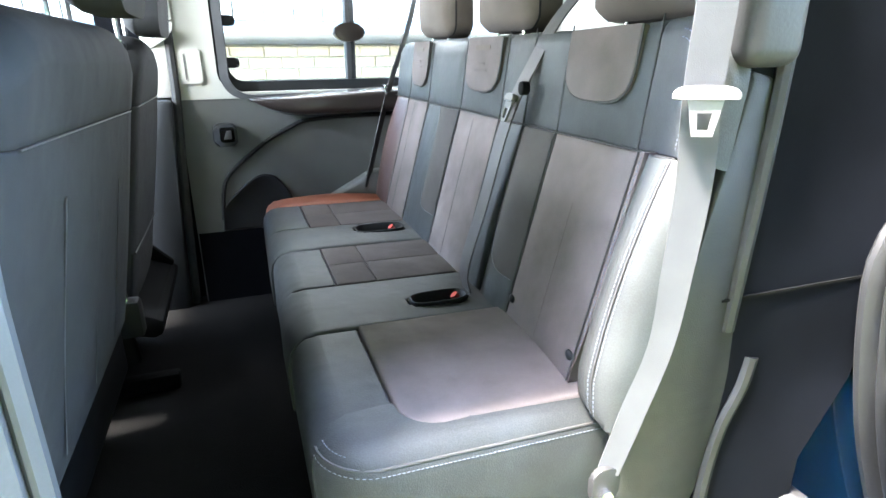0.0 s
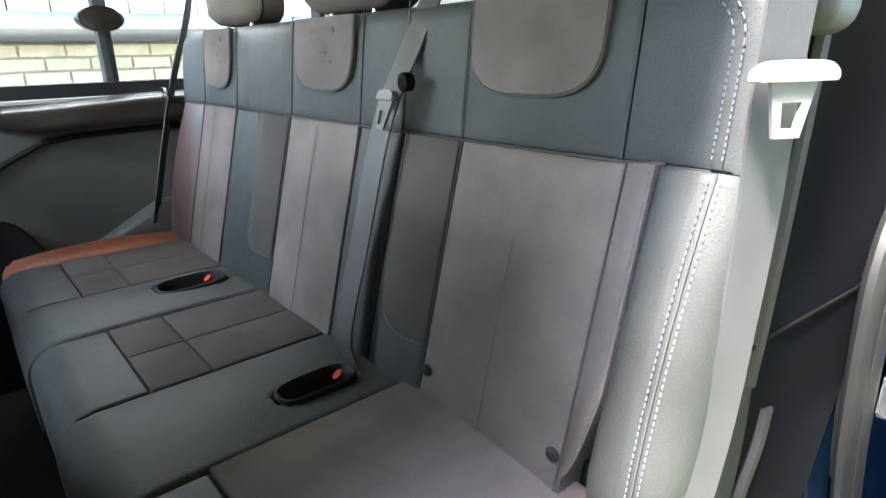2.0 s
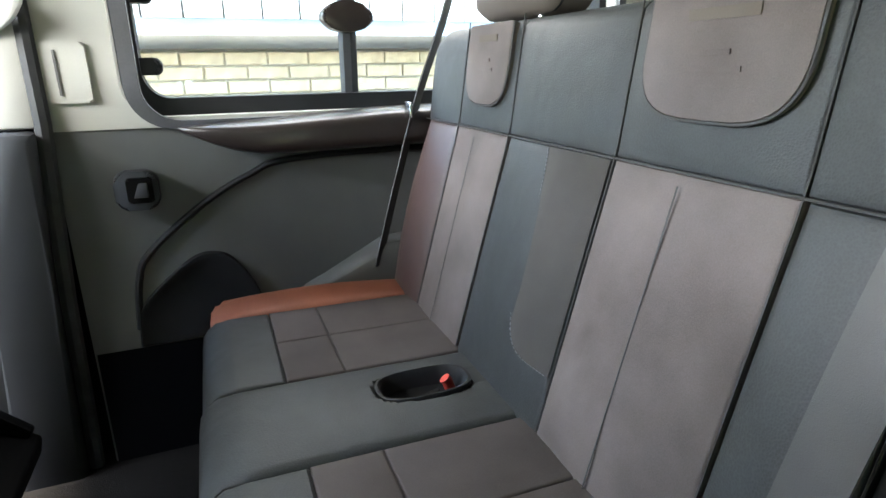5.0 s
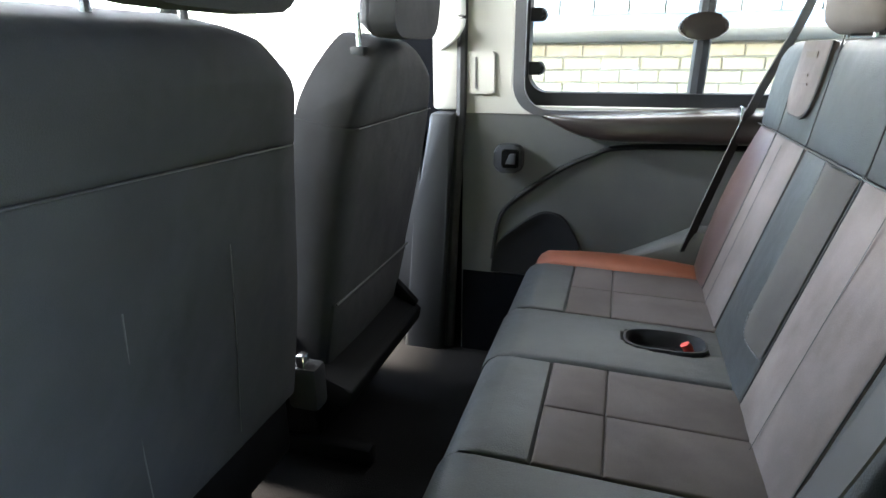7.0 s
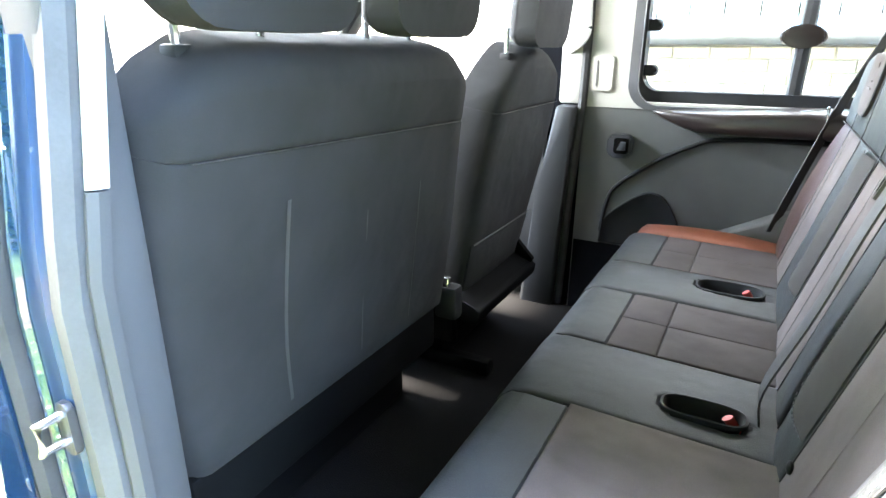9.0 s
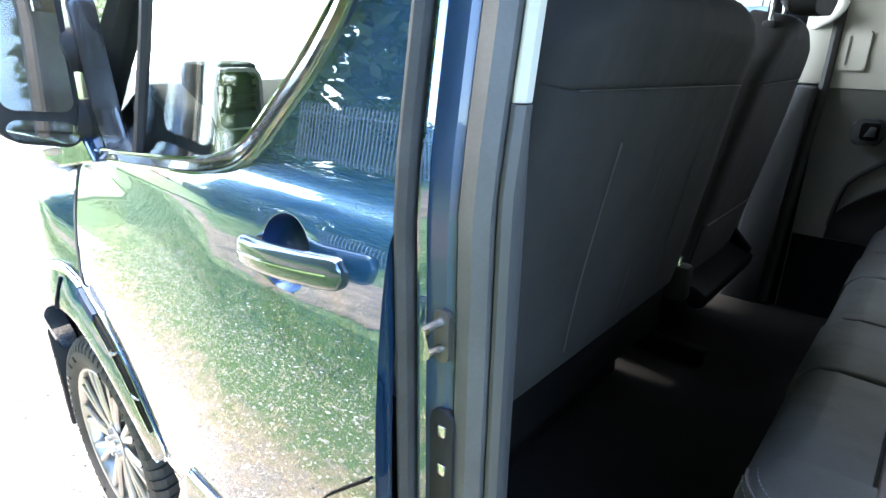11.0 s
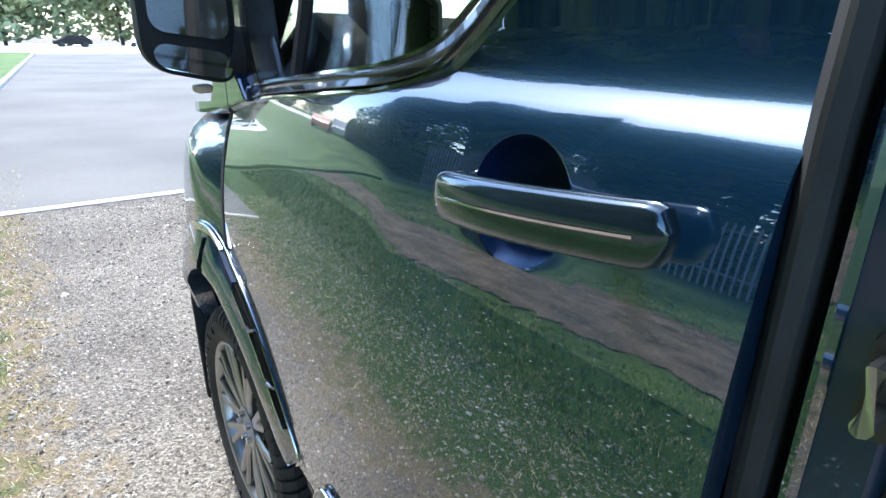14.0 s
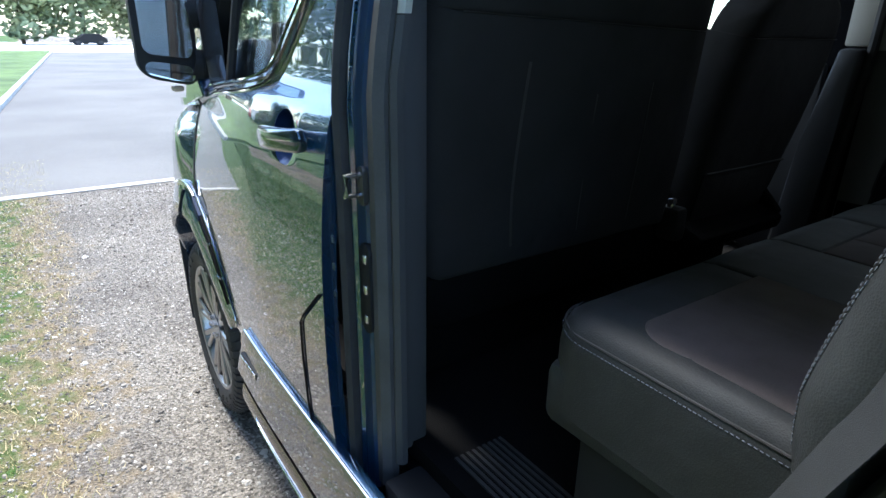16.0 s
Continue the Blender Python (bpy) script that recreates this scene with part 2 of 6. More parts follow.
def ground_material():
    """Gravel that gives way to thin grass away from the van (towards -y)."""
    m = bpy.data.materials.new("gravel_and_grass")
    m.use_nodes = True
    n, l = m.node_tree.nodes, m.node_tree.links
    b = n["Principled BSDF"]
    b.inputs["Roughness"].default_value = 0.95
    b.inputs["Specular IOR Level"].default_value = 0.2
    co = n.new("ShaderNodeTexCoord")
    def tex(kind, scale, detail=5):
        t = n.new(kind)
        t.inputs["Scale"].default_value = scale
        if kind == "ShaderNodeTexNoise":
            t.inputs["Detail"].default_value = detail
        l.new(co.outputs["Object"], t.inputs["Vector"])
        return t
    def ramp(src, stops):
        r = n.new("ShaderNodeValToRGB")
        el = r.color_ramp.elements
        while len(el) < len(stops):
            el.new(0.5)
        for e, (p, c) in zip(el, stops):
            e.position, e.color = p, (*c, 1)
        l.new(src, r.inputs[0])
        return r
    stones = tex("ShaderNodeTexVoronoi", 125)
    grit = tex("ShaderNodeTexNoise", 130, 3)
    patches = tex("ShaderNodeTexNoise", 1.1)
    tufts = tex("ShaderNodeTexNoise", 9)
    blades = tex("ShaderNodeTexNoise", 90, 4)
    g1 = ramp(stones.outputs["Color"], [(0.12, (0.085, 0.078, 0.070)), (0.5, (0.185, 0.172, 0.155)), (0.92, (0.34, 0.318, 0.285))])
    g2 = ramp(patches.outputs[0], [(0.35, (0.55, 0.52, 0.50)), (0.65, (1.0, 0.97, 0.92))])
    mul = n.new("ShaderNodeMixRGB")
    mul.blend_type = 'MULTIPLY'
    mul.inputs[0].default_value = 0.8
    l.new(g1.outputs[0], mul.inputs[1])
    l.new(g2.outputs[0], mul.inputs[2])
    gr = ramp(blades.outputs[0], [(0.3, (0.022, 0.048, 0.010)), (0.52, (0.045, 0.088, 0.018)), (0.75, (0.095, 0.125, 0.038))])
    sep = n.new("ShaderNodeSeparateXYZ")
    l.new(co.outputs["Object"], sep.inputs[0])
    def math_(op, x, y):
        k = n.new("ShaderNodeMath")
        k.operation = op
        for i, v in enumerate((x, y)):
            if isinstance(v, (int, float)):
                k.inputs[i].default_value = v
            else:
                l.new(v, k.inputs[i])
        return k.outputs[0]
    away = math_('MULTIPLY', math_('SUBTRACT', -0.05, sep.outputs[1]), 0.85)
    mask = math_('ADD', math_('MINIMUM', away, 0.75), math_('ADD', math_('MULTIPLY', tufts.outputs[0], 0.9), math_('MULTIPLY', patches.outputs[0], 0.5)))
    st = ramp(grit.outputs[0], [(0.3, (0.10, 0.076, 0.045)), (0.55, (0.21, 0.16, 0.095)), (0.8, (0.36, 0.30, 0.20))])
    sk_ = ramp(mask, [(0.58, (0, 0, 0)), (0.78, (0.9, 0.9, 0.9))])
    sx = n.new("ShaderNodeMixRGB")
    l.new(sk_.outputs[0], sx.inputs[0])
    l.new(mul.outputs[0], sx.inputs[1])
    l.new(st.outputs[0], sx.inputs[2])
    mk = ramp(mask, [(0.74, (0, 0, 0)), (1.0, (1, 1, 1))])
    mx = n.new("ShaderNodeMixRGB")
    l.new(mk.outputs[0], mx.inputs[0])
    l.new(sx.outputs[0], mx.inputs[1])
    l.new(gr.outputs[0], mx.inputs[2])
    l.new(mx.outputs[0], b.inputs["Base Color"])
    bp = n.new("ShaderNodeBump")
    bp.inputs["Strength"].default_value = 0.8
    bp.inputs["Distance"].default_value = 0.012
    l.new(math_('ADD', stones.outputs["Distance"], grit.outputs[0]), bp.inputs["Height"])
    l.new(bp.outputs[0], b.inputs["Normal"])
    return m


GROUND = ground_material()


def island_material(name, stops, rough=0.85, glow=0.0):
    """Loose pieces of one sheet, each with its own shade."""
    m = bpy.data.materials.new(name)
    m.use_nodes = True
    n, l = m.node_tree.nodes, m.node_tree.links
    b = n["Principled BSDF"]
    b.inputs["Roughness"].default_value = rough
    b.inputs["Specular IOR Level"].default_value = 0.3
    ge = n.new("ShaderNodeNewGeometry")
    r = n.new("ShaderNodeValToRGB")
    el = r.color_ramp.elements
    while len(el) < len(stops):
        el.new(0.5)
    for e, (p, col) in zip(el, stops):
        e.position, e.color = p, (*col, 1)
    l.new(ge.outputs["Random Per Island"], r.inputs[0])
    l.new(r.outputs[0], b.inputs["Base Color"])
    return m


BLADES = island_material("grass_blades", [(0.0, (0.018, 0.050, 0.007)), (0.4, (0.045, 0.11, 0.016)), (0.75, (0.075, 0.155, 0.026)), (0.95, (0.12, 0.165, 0.045)), (1.0, (0.22, 0.20, 0.10))])
STRAW = island_material("dry_blades", [(0.0, (0.12, 0.15, 0.04)), (0.35, (0.30, 0.24, 0.12)), (0.8, (0.50, 0.42, 0.25)), (1.0, (0.62, 0.55, 0.38))])
PEBBLES = island_material("loose_stones", [(0.0, (0.075, 0.065, 0.055)), (0.3, (0.16, 0.145, 0.125)), (0.7, (0.27, 0.245, 0.21)), (0.95, (0.45, 0.42, 0.37)), (1.0, (0.60, 0.57, 0.52))], 0.9)


# ---------------------------------------------------------------- mesh helpers
def part(name, bm, material, parent=None, label="", smooth=True):
    """Links a bmesh as one mesh object under a thing or a part."""
    bmesh.ops.recalc_face_normals(bm, faces=bm.faces[:])
    me = bpy.data.meshes.new(name)
    bm.to_mesh(me)
    bm.free()
    me.materials.append(material)
    if smooth:
        me.shade_smooth()
        me.set_sharp_from_angle(angle=radians(38))
    ob = new(name, me)
    if parent is not None:
        ob.parent = parent
    if label:
        tagged(ob, label)
    return ob


def thing(name, label, category, group="", kind=""):
    return tagged(new(name), label, category, group, kind)


def box(x0, x1, y0, y1, z0, z1, bevel=0.0, seg=2, bm=None):
    own = bmesh.new()
    bmesh.ops.create_cube(own, size=1, matrix=Matrix.Translation(((x0 + x1) / 2, (y0 + y1) / 2, (z0 + z1) / 2)) @ Matrix.Diagonal((x1 - x0, y1 - y0, z1 - z0, 1)))
    if bevel:
        bmesh.ops.bevel(own, geom=own.edges[:], offset=bevel, segments=seg, profile=0.5, affect='EDGES')
    if bm is None:
        return own
    me = bpy.data.meshes.new("t")
    own.to_mesh(me)
    own.free()
    bm.from_mesh(me)
    bpy.data.meshes.remove(me)
    return bm


def bez(points, n=8):
    """A smooth line through points (Catmull-Rom)."""
    p = [Vector(q) for q in points]
    p = [2 * p[0] - p[1]] + p + [2 * p[-1] - p[-2]]
    out = []
    for i in range(1, len(p) - 2):
        for k in range(n):
            t = k / n
            a, b, c, d = p[i - 1:i + 3]
            out.append(0.5 * (2 * b + (c - a) * t + (2 * a - 5 * b + 4 * c - d) * t * t + (3 * b - a - 3 * c + d) * t ** 3))
    return out + [p[-2]]


def sweep(points, rx, ry=None, n=8, up=(0, 0, 1), closed=False, bm=None):
    """A tube of oval section along a line; rx across, ry along up."""
    ry = ry or rx
    bm = bm or bmesh.new()
    pts = [Vector(p) for p in points]
    rings = []
    for i, p in enumerate(pts):
        a = pts[i - 1] if (i or closed) else p
        b = pts[(i + 1) % len(pts)] if (i < len(pts) - 1 or closed) else p
        d = (b - a).normalized()
        s = d.cross(Vector(up))
        s = s.normalized() if s.length > 1e-4 else Vector((1, 0, 0))
        u = s.cross(d).normalized()
        rings.append([bm.verts.new(p + s * rx * math.cos(2 * math.pi * k / n) + u * ry * math.sin(2 * math.pi * k / n)) for k in range(n)])
    m = len(rings)
    for i in range(m if closed else m - 1):
        for k in range(n):
            bm.faces.new((rings[i][k], rings[i][(k + 1) % n], rings[(i + 1) % m][(k + 1) % n], rings[(i + 1) % m][k]))
    if not closed:
        bm.faces.new(rings[0])
        bm.faces.new(rings[-1])
    return bm


def ribbon(points, width, thick, side, bm=None):
    """A flat strap along a line; side: the direction of its width."""
    bm = bm or bmesh.new()
    pts = [Vector(p) for p in points]
    s = Vector(side).normalized()
    rings = []
    for i, p in enumerate(pts):
        d = (pts[min(i + 1, len(pts) - 1)] - pts[max(i - 1, 0)]).normalized()
        w = (s - d * s.dot(d)).normalized()
        u = d.cross(w)
        wide = width(i / (len(pts) - 1)) if callable(width) else width
        rings.append([bm.verts.new(p + w * wide / 2 * a + u * thick / 2 * b) for a, b in ((-1, -1), (1, -1), (1, 1), (-1, 1))])
    for a, b in zip(rings, rings[1:]):
        for k in range(4):
            bm.faces.new((a[k], a[(k + 1) % 4], b[(k + 1) % 4], b[k]))
    bm.faces.new(rings[0])
    bm.faces.new(rings[-1])
    return bm


def steps(a, b, r, n):
    """Sample values from a to b, close together near both ends."""
    r = min(r, (b - a) / 2.01)
    e = [0, 0.08 * r, 0.25 * r, 0.55 * r, r]
    mid = [a + r + (b - a - 2 * r) * k / n for k in range(1, n)]
    return [a + q for q in e] + mid + [b - q for q in reversed(e)]


def pad(P, a0, a1, b0, b1, thick, r=0.02, bulge=0.01, warp=None, n=6, extra=None, bm=None):
    """An upholstered panel over the rectangle a0..a1, b0..b1 of the frame P(a, b, height), with rolled edges; r: one radius or four (a0, a1, b0, b1)."""
    bm = bm or bmesh.new()
    rs = r if isinstance(r, tuple) else (r, r, r, r)
    A, B = steps(a0, a1, max(rs[:2]), n), steps(b0, b1, max(rs[2:]), n)
    rows = []
    for a in A:
        row = []
        for b in B:
            h = 0.0
            for q, d in zip(rs, (a - a0, a1 - a, b - b0, b1 - b)):
                if d < q:
                    h = min(h, -(q - math.sqrt(max(0, q * q - (q - d) ** 2))))
            u, v = 2 * (a - a0) / (a1 - a0) - 1, 2 * (b - b0) / (b1 - b0) - 1
            h += bulge * (1 - u * u) * (1 - v * v)
            if extra:
                h += extra(a, b)
            wa, wb = warp(a, b) if warp else (a, b)
            row.append(bm.verts.new(P(wa, wb, h)))
        rows.append(row)
    for i in range(len(A) - 1):
        for j in range(len(B) - 1):
            bm.faces.new((rows[i][j], rows[i + 1][j], rows[i + 1][j + 1], rows[i][j + 1]))
    rim = [(A[0], b, 0, j) for j, b in enumerate(B)] + [(a, B[-1], i, len(B) - 1) for i, a in enumerate(A)][1:] + [(A[-1], B[j], len(A) - 1, j) for j in range(len(B) - 2, -1, -1)] + [(A[i], B[0], i, 0) for i in range(len(A) - 2, 0, -1)]
    low = []
    for a, b, i, j in rim:
        wa, wb = warp(a, b) if warp else (a, b)
        low.append(bm.verts.new(P(wa, wb, -thick)))
    for k in range(len(rim)):
        q = (k + 1) % len(rim)
        bm.faces.new((rows[rim[k][2]][rim[k][3]], rows[rim[q][2]][rim[q][3]], low[q], low[k]))
    bm.faces.new(low)
    return bm


def sheet(fn, us, vs, thick=None, bm=None):
    """A surface fn(u, v) -> point over sample values; thick(point): offset vector of the back."""
    bm = bm or bmesh.new()
    g = [[bm.verts.new(fn(u, v)) for v in vs] for u in us]
    nu, nv = len(us), len(vs)
    for i in range(nu - 1):
        for j in range(nv - 1):
            bm.faces.new((g[i][j], g[i + 1][j], g[i + 1][j + 1], g[i][j + 1]))
    if thick is not None:
        off = Vector(thick)
        h = [[bm.verts.new(v.co + off) for v in row] for row in g]
        for i in range(nu - 1):
            for j in range(nv - 1):
                bm.faces.new((h[i][j], h[i][j + 1], h[i + 1][j + 1], h[i + 1][j]))
        for i in range(nu - 1):
            for j in (0, nv - 1):
                bm.faces.new((g[i][j], g[i + 1][j], h[i + 1][j], h[i][j]))
        for j in range(nv - 1):
            for i in (0, nu - 1):
                bm.faces.new((g[i][j], g[i][j + 1], h[i][j + 1], h[i][j]))
    return bm


def prism(poly, axis, a, b, bevel=0.0, bm=None):
    """A polygon of two coordinates drawn out along an axis from a to b."""
    own = bmesh.new()
    def at(p, t):
        return {"x": (t, p[0], p[1]), "y": (p[0], t, p[1]), "z": (p[0], p[1], t)}[axis]
    lo, hi = [own.verts.new(at(p, a)) for p in poly], [own.verts.new(at(p, b)) for p in poly]
    own.faces.new(lo)
    own.faces.new(hi)
    for k in range(len(poly)):
        q = (k + 1) % len(poly)
        own.faces.new((lo[k], lo[q], hi[q], hi[k]))
    if bevel:
        bmesh.ops.bevel(own, geom=own.edges[:], offset=bevel, segments=2, profile=0.5, affect='EDGES')
    if bm is None:
        return own
    me = bpy.data.meshes.new("t")
    own.to_mesh(me)
    own.free()
    bm.from_mesh(me)
    bpy.data.meshes.remove(me)
    return bm


def rounded(a0, a1, b0, b1, r, n=6):
    out = []
    for ca, cb, s in ((a1 - r, b1 - r, 0), (a0 + r, b1 - r, 90), (a0 + r, b0 + r, 180), (a1 - r, b0 + r, 270)):
        for k in range(n + 1):
            t = radians(s + 90 * k / n)
            out.append((ca + r * math.cos(t), cb + r * math.sin(t)))
    return out


def ring_frame(outer, inner, axis, a, b, bm=None):
    """A frame between two outlines with the same number of points, drawn out along an axis."""
    bm = bm or bmesh.new()
    def at(p, t):
        return {"x": (t, p[0], p[1]), "y": (p[0], t, p[1]), "z": (p[0], p[1], t)}[axis]
    R = [[bm.verts.new(at(p, t)) for p in o] for o, t in ((outer, a), (inner, a), (inner, b), (outer, b))]
    m = len(outer)
    for i in range(4):
        for k in range(m):
            bm.faces.new((R[i][k], R[i][(k + 1) % m], R[(i + 1) % 4][(k + 1) % m], R[(i + 1) % 4][k]))
    return bm


def lin(a, b, n):
    return [a + (b - a) * k / n for k in range(n + 1)]


def interp(table, v):
    if v <= table[0][0]:
        return table[0][1]
    for (p, q), (r, s) in zip(table, table[1:]):
        if v <= r:
            t = (v - p) / (r - p)
            return q + (s - q) * t
    return table[-1][1]


def smooth_table(table, n=24):
    p = bez([(a, b, 0) for a, b in table], n)
    return [(q.x, q.y) for q in p]


# ---------------------------------------------------------------- van body
PROFILE = smooth_table([(0.25, 0.49), (0.40, 0.452), (0.55, 0.434), (0.75, 0.426), (0.95, 0.428), (1.08, 0.4365), (1.16, 0.446), (1.215, 0.4555), (1.243, 0.4655), (1.262, 0.4825), (1.276, 0.4940), (1.31, 0.5030), (1.40, 0.513), (1.60, 0.543), (1.80, 0.585), (1.98, 0.68)])
FLOOR = 0.58
RIGHT = 3.00          # left and right sides mirror about RIGHT / 2


BULGE = smooth_table([(-0.80, 0.17), (-0.62, 0.075), (-0.42, 0.004), (-0.28, -0.020), (-0.18, -0.024), (-0.08, -0.012), (0.0, 0.0)], 8)


def skin(x, z):
    """The outer face of the van's left flank; ahead of the front door the wing bulges out over the wheel."""
    q = max(x, door_front(z) - 0.007)
    f = max(0.0, (-0.75 - q)) / 0.7
    k = min(1, max(0, (z - 0.75) / 0.4))
    return interp(PROFILE, z) + (0.033 + 0.045 * k * k) * f ** 1.35 + (interp(BULGE, x - q) * (min(1.0, max(0.25, (1.17 - z) / 0.13), max(0.1, 1.0 - (1.02 - z) / 0.28)) if x - q > -0.4 else 1.0) if x < q else 0.0)


def flank(cols, low, high, n=26, thick=0.03, out=0.0):
    """A flank panel between two lines low(x) and high(x)."""
    vs = [k / n for k in range(n + 1)]
    def fn(x, v):
        z = low(x) + (high(x) - low(x)) * v
        return (x, skin(x, z) - out, z)
    return sheet(fn, cols, vs, (0, thick, 0))


van = thing("van", "dark blue metallic crew van with its side door slid open", "van")

GZ = -0.12           # level of the ground
WX, WZ = -1.65, 0.24


def arch(x, r=0.51):
    d = abs(x - WX)
    return WZ + math.sqrt(r * r - d * d) if d < r else 0.0


# window opening of the front door: lower line, then a rounded rise to the rear
FWIN = smooth_table([(-1.70, 1.165), (-1.41, 1.188), (-1.28, 1.206), (-0.92, 1.243), (-0.81, 1.255), (-0.735, 1.272), (-0.69, 1.295), (-0.63, 1.345), (-0.53, 1.44), (-0.45, 1.56), (-0.38, 1.80)], 10)
BELT = 1.249


def door_front(z):
    """The slanting front edge of the front door."""
    return -1.555 - 0.33 * max(0.0, z - 0.82)


def door_x(c, z):
    """Slides a column c of the door's net so that the foremost follows the slanting edge."""
    return c if c > -1.0 else -1.0 + (door_front(z) + 1.0) * (-1.0 - c) / 0.41


def door_low(x):
    return max(0.46, arch(x))


def front_door_mesh():
    """Door skin with a scooped cup behind the handle and the window's rear edge cut in a curve."""
    bm = bmesh.new()
    cols = sorted(set(lin(-1.41, -0.86, 26) + lin(-0.86, -0.62, 16) + lin(-0.62, -0.46, 20) + lin(-0.46, -0.336, 8)))
    rows, k0 = 62, 52
    def pt(x, z, d=0.0):
        return bm.verts.new((x, skin(x, z) + d, z))
    def net(x, k):
        lo, hi = door_low(door_x(x, 0.75)), min(BELT, interp(FWIN, door_x(x, 1.2)))
        z = lo + (hi - lo) * k / rows
        return pt(door_x(x, z), z)
    grid = [[net(x, k) for k in range(rows + 1)] for x in cols]
    ia, ib = [min(range(len(cols)), key=lambda i: abs(cols[i] - q)) for q in (-0.62, -0.46)]
    for i in range(len(cols) - 1):
        for k in range(rows):
            if not (ia <= i < ib and k >= k0):
                bm.faces.new((grid[i][k], grid[i + 1][k], grid[i + 1][k + 1], grid[i][k + 1]))
    # the cup: rings from the rectangle's rim to an oval bowl
    rim = [(i, k0) for i in range(ia, ib)] + [(ib, k) for k in range(k0, rows)] + [(i, rows) for i in range(ib, ia, -1)] + [(ia, k) for k in range(rows, k0, -1)]
    prev = [grid[i][k] for i, k in rim]
    cup = bmesh.new()
    cx, cz = -0.540, 1.175
    for s, d in ((1.05, 0.0), (1.0, 0.0008), (0.985, 0.004), (0.965, 0.012), (0.93, 0.024), (0.85, 0.036), (0.68, 0.045), (0.4, 0.049), (0.1, 0.050)):
        ring = []
        for i, k in rim:
            v = grid[i][k].co
            a = math.atan2((v.z - cz) / 0.0555, (v.x - cx) / 0.059)
            x, z = cx + 0.059 * s * math.cos(a), cz + 0.0555 * s * math.sin(a)
            ring.append(pt(x, z, d) if s >= 1.0 else cup.verts.new((x, skin(x, z) + d, z)))
        if s == 0.985:
            prev = [cup.verts.new(v.co) for v in prev]
        for q in range(len(rim)):
            w = (q + 1) % len(rim)
            (bm if s >= 1.0 else cup).faces.new((prev[q], prev[w], ring[w], ring[q]))
        prev = ring
    cup.faces.new(prev)
    # upper rear corner beside the window
    edge = [(z, x) for x, z in FWIN if x > -0.87]
    right = [i for i in range(len(cols)) if cols[i] >= -0.8601]
    c0 = cols[right[0]]
    last = [grid[i][rows] for i in right]
    for z in [1.256, 1.264, 1.275, 1.29, 1.315, 1.345] + lin(1.38, 1.80, 10):
        e = interp(edge, z)
        row = [pt(e + (-0.336 - e) * (cols[i] - c0) / (-0.336 - c0), z) for i in right]
        for q in range(len(right) - 1):
            bm.faces.new((last[q], last[q + 1], row[q + 1], row[q]))
        last = row
    bmesh.ops.recalc_face_normals(bm, faces=bm.faces[:])
    rimedges = [e for e in bm.edges if e.is_boundary and not all(math.hypot((v.co.x - cx) / 0.0625, (v.co.z - cz) / 0.059) < 1.0 for v in e.verts)]
    out = bmesh.ops.extrude_edge_only(bm, edges=rimedges)
    for v in [g for g in out["geom"] if isinstance(g, bmesh.types.BMVert)]:
        v.co.y += 0.03
    return bm, cup


door_skin, door_cup = front_door_mesh()
front_door = part("front_door", door_skin, PAINT, van, "closed blue front door")
part("handle_cup", door_cup, SATIN, front_door, "satin blue finger recess")


def wing_point(t, v):
    lo, hi = 0.42, 1.155
    z = lo + (hi - lo) * v
    x = door_front(z) - 0.014 - t * (2.35 + door_front(z))
    z = max(z, arch(x))
    return (x, skin(x, z) + 0.11 * max(0.0, (z - 1.03) / 0.125) ** 2 * min(1.0, 5.0 * t), z - 0.05 * t * v)


wing = part("front_wing", sheet(wing_point, lin(0, 1, 40), lin(0, 1, 30), (0, 0.03, 0)), PAINT, van)
sill = part("sill", flank(lin(-1.12, 3.2, 20), lambda x: 0.22, lambda x: 0.452, 8, 0.08), PAINT, van)
hood = part("bonnet", sheet(lambda x, v: (x, skin(x, 1.15) + (RIGHT - 2 * skin(x, 1.15)) * v, 1.155 - 0.09 * max(0, (-1.68 - x)) + 0.05 * math.sin(math.pi * v)), lin(-2.33, -1.68, 10), lin(0, 1, 16), (0, 0, -0.03)), PAINT, van)
nose = part("front_bumper", box(-2.44, -2.34, 0.96, RIGHT - 0.96, 0.25, 1.08, 0.05, 3), PAINT, van)
quarter = part("rear_quarter", flank(lin(1.20, 3.2, 30), lambda x: 0.46, lambda x: 1.31), PAINT, van)
part("rear_quarter_top", flank(lin(1.20, 3.2, 10), lambda x: 1.78, lambda x: 1.98, 8), PAINT, van)
part("rear_side_glass", flank(lin(1.20, 3.2, 6), lambda x: 1.312, lambda x: 1.778, 8, 0.006, -0.004), TINT, van)
part("roof", sheet(lambda x, v: (x, 0.69 + (RIGHT - 1.38) * v, 1.975 + 0.04 * math.sin(math.pi * v)), lin(-1.0, 3.2, 8), lin(0, 1, 12), (0, 0, -0.04)), PAINT, van)
part("headliner", box(-0.95, 3.1, 0.66, RIGHT - 0.66, 1.88, 1.925), CREAM, van)
part("door_frame_top", flank(lin(-1.0, 1.2, 20), lambda x: 1.80, lambda x: 1.97, 6), PAINT, van)
rear = part("rear_doors", box(3.15, 3.22, 0.45, RIGHT - 0.45, 0.4, 1.95, 0.02), PAINT, van)
part("underbody", box(-2.2, 3.1, 0.56, RIGHT - 0.56, 0.34, 0.50), BLACKTRIM, van)
part("rear_bulkhead", box(1.28, 1.31, 0.56, RIGHT - 0.56, 0.585, 1.88), CREAM, van)

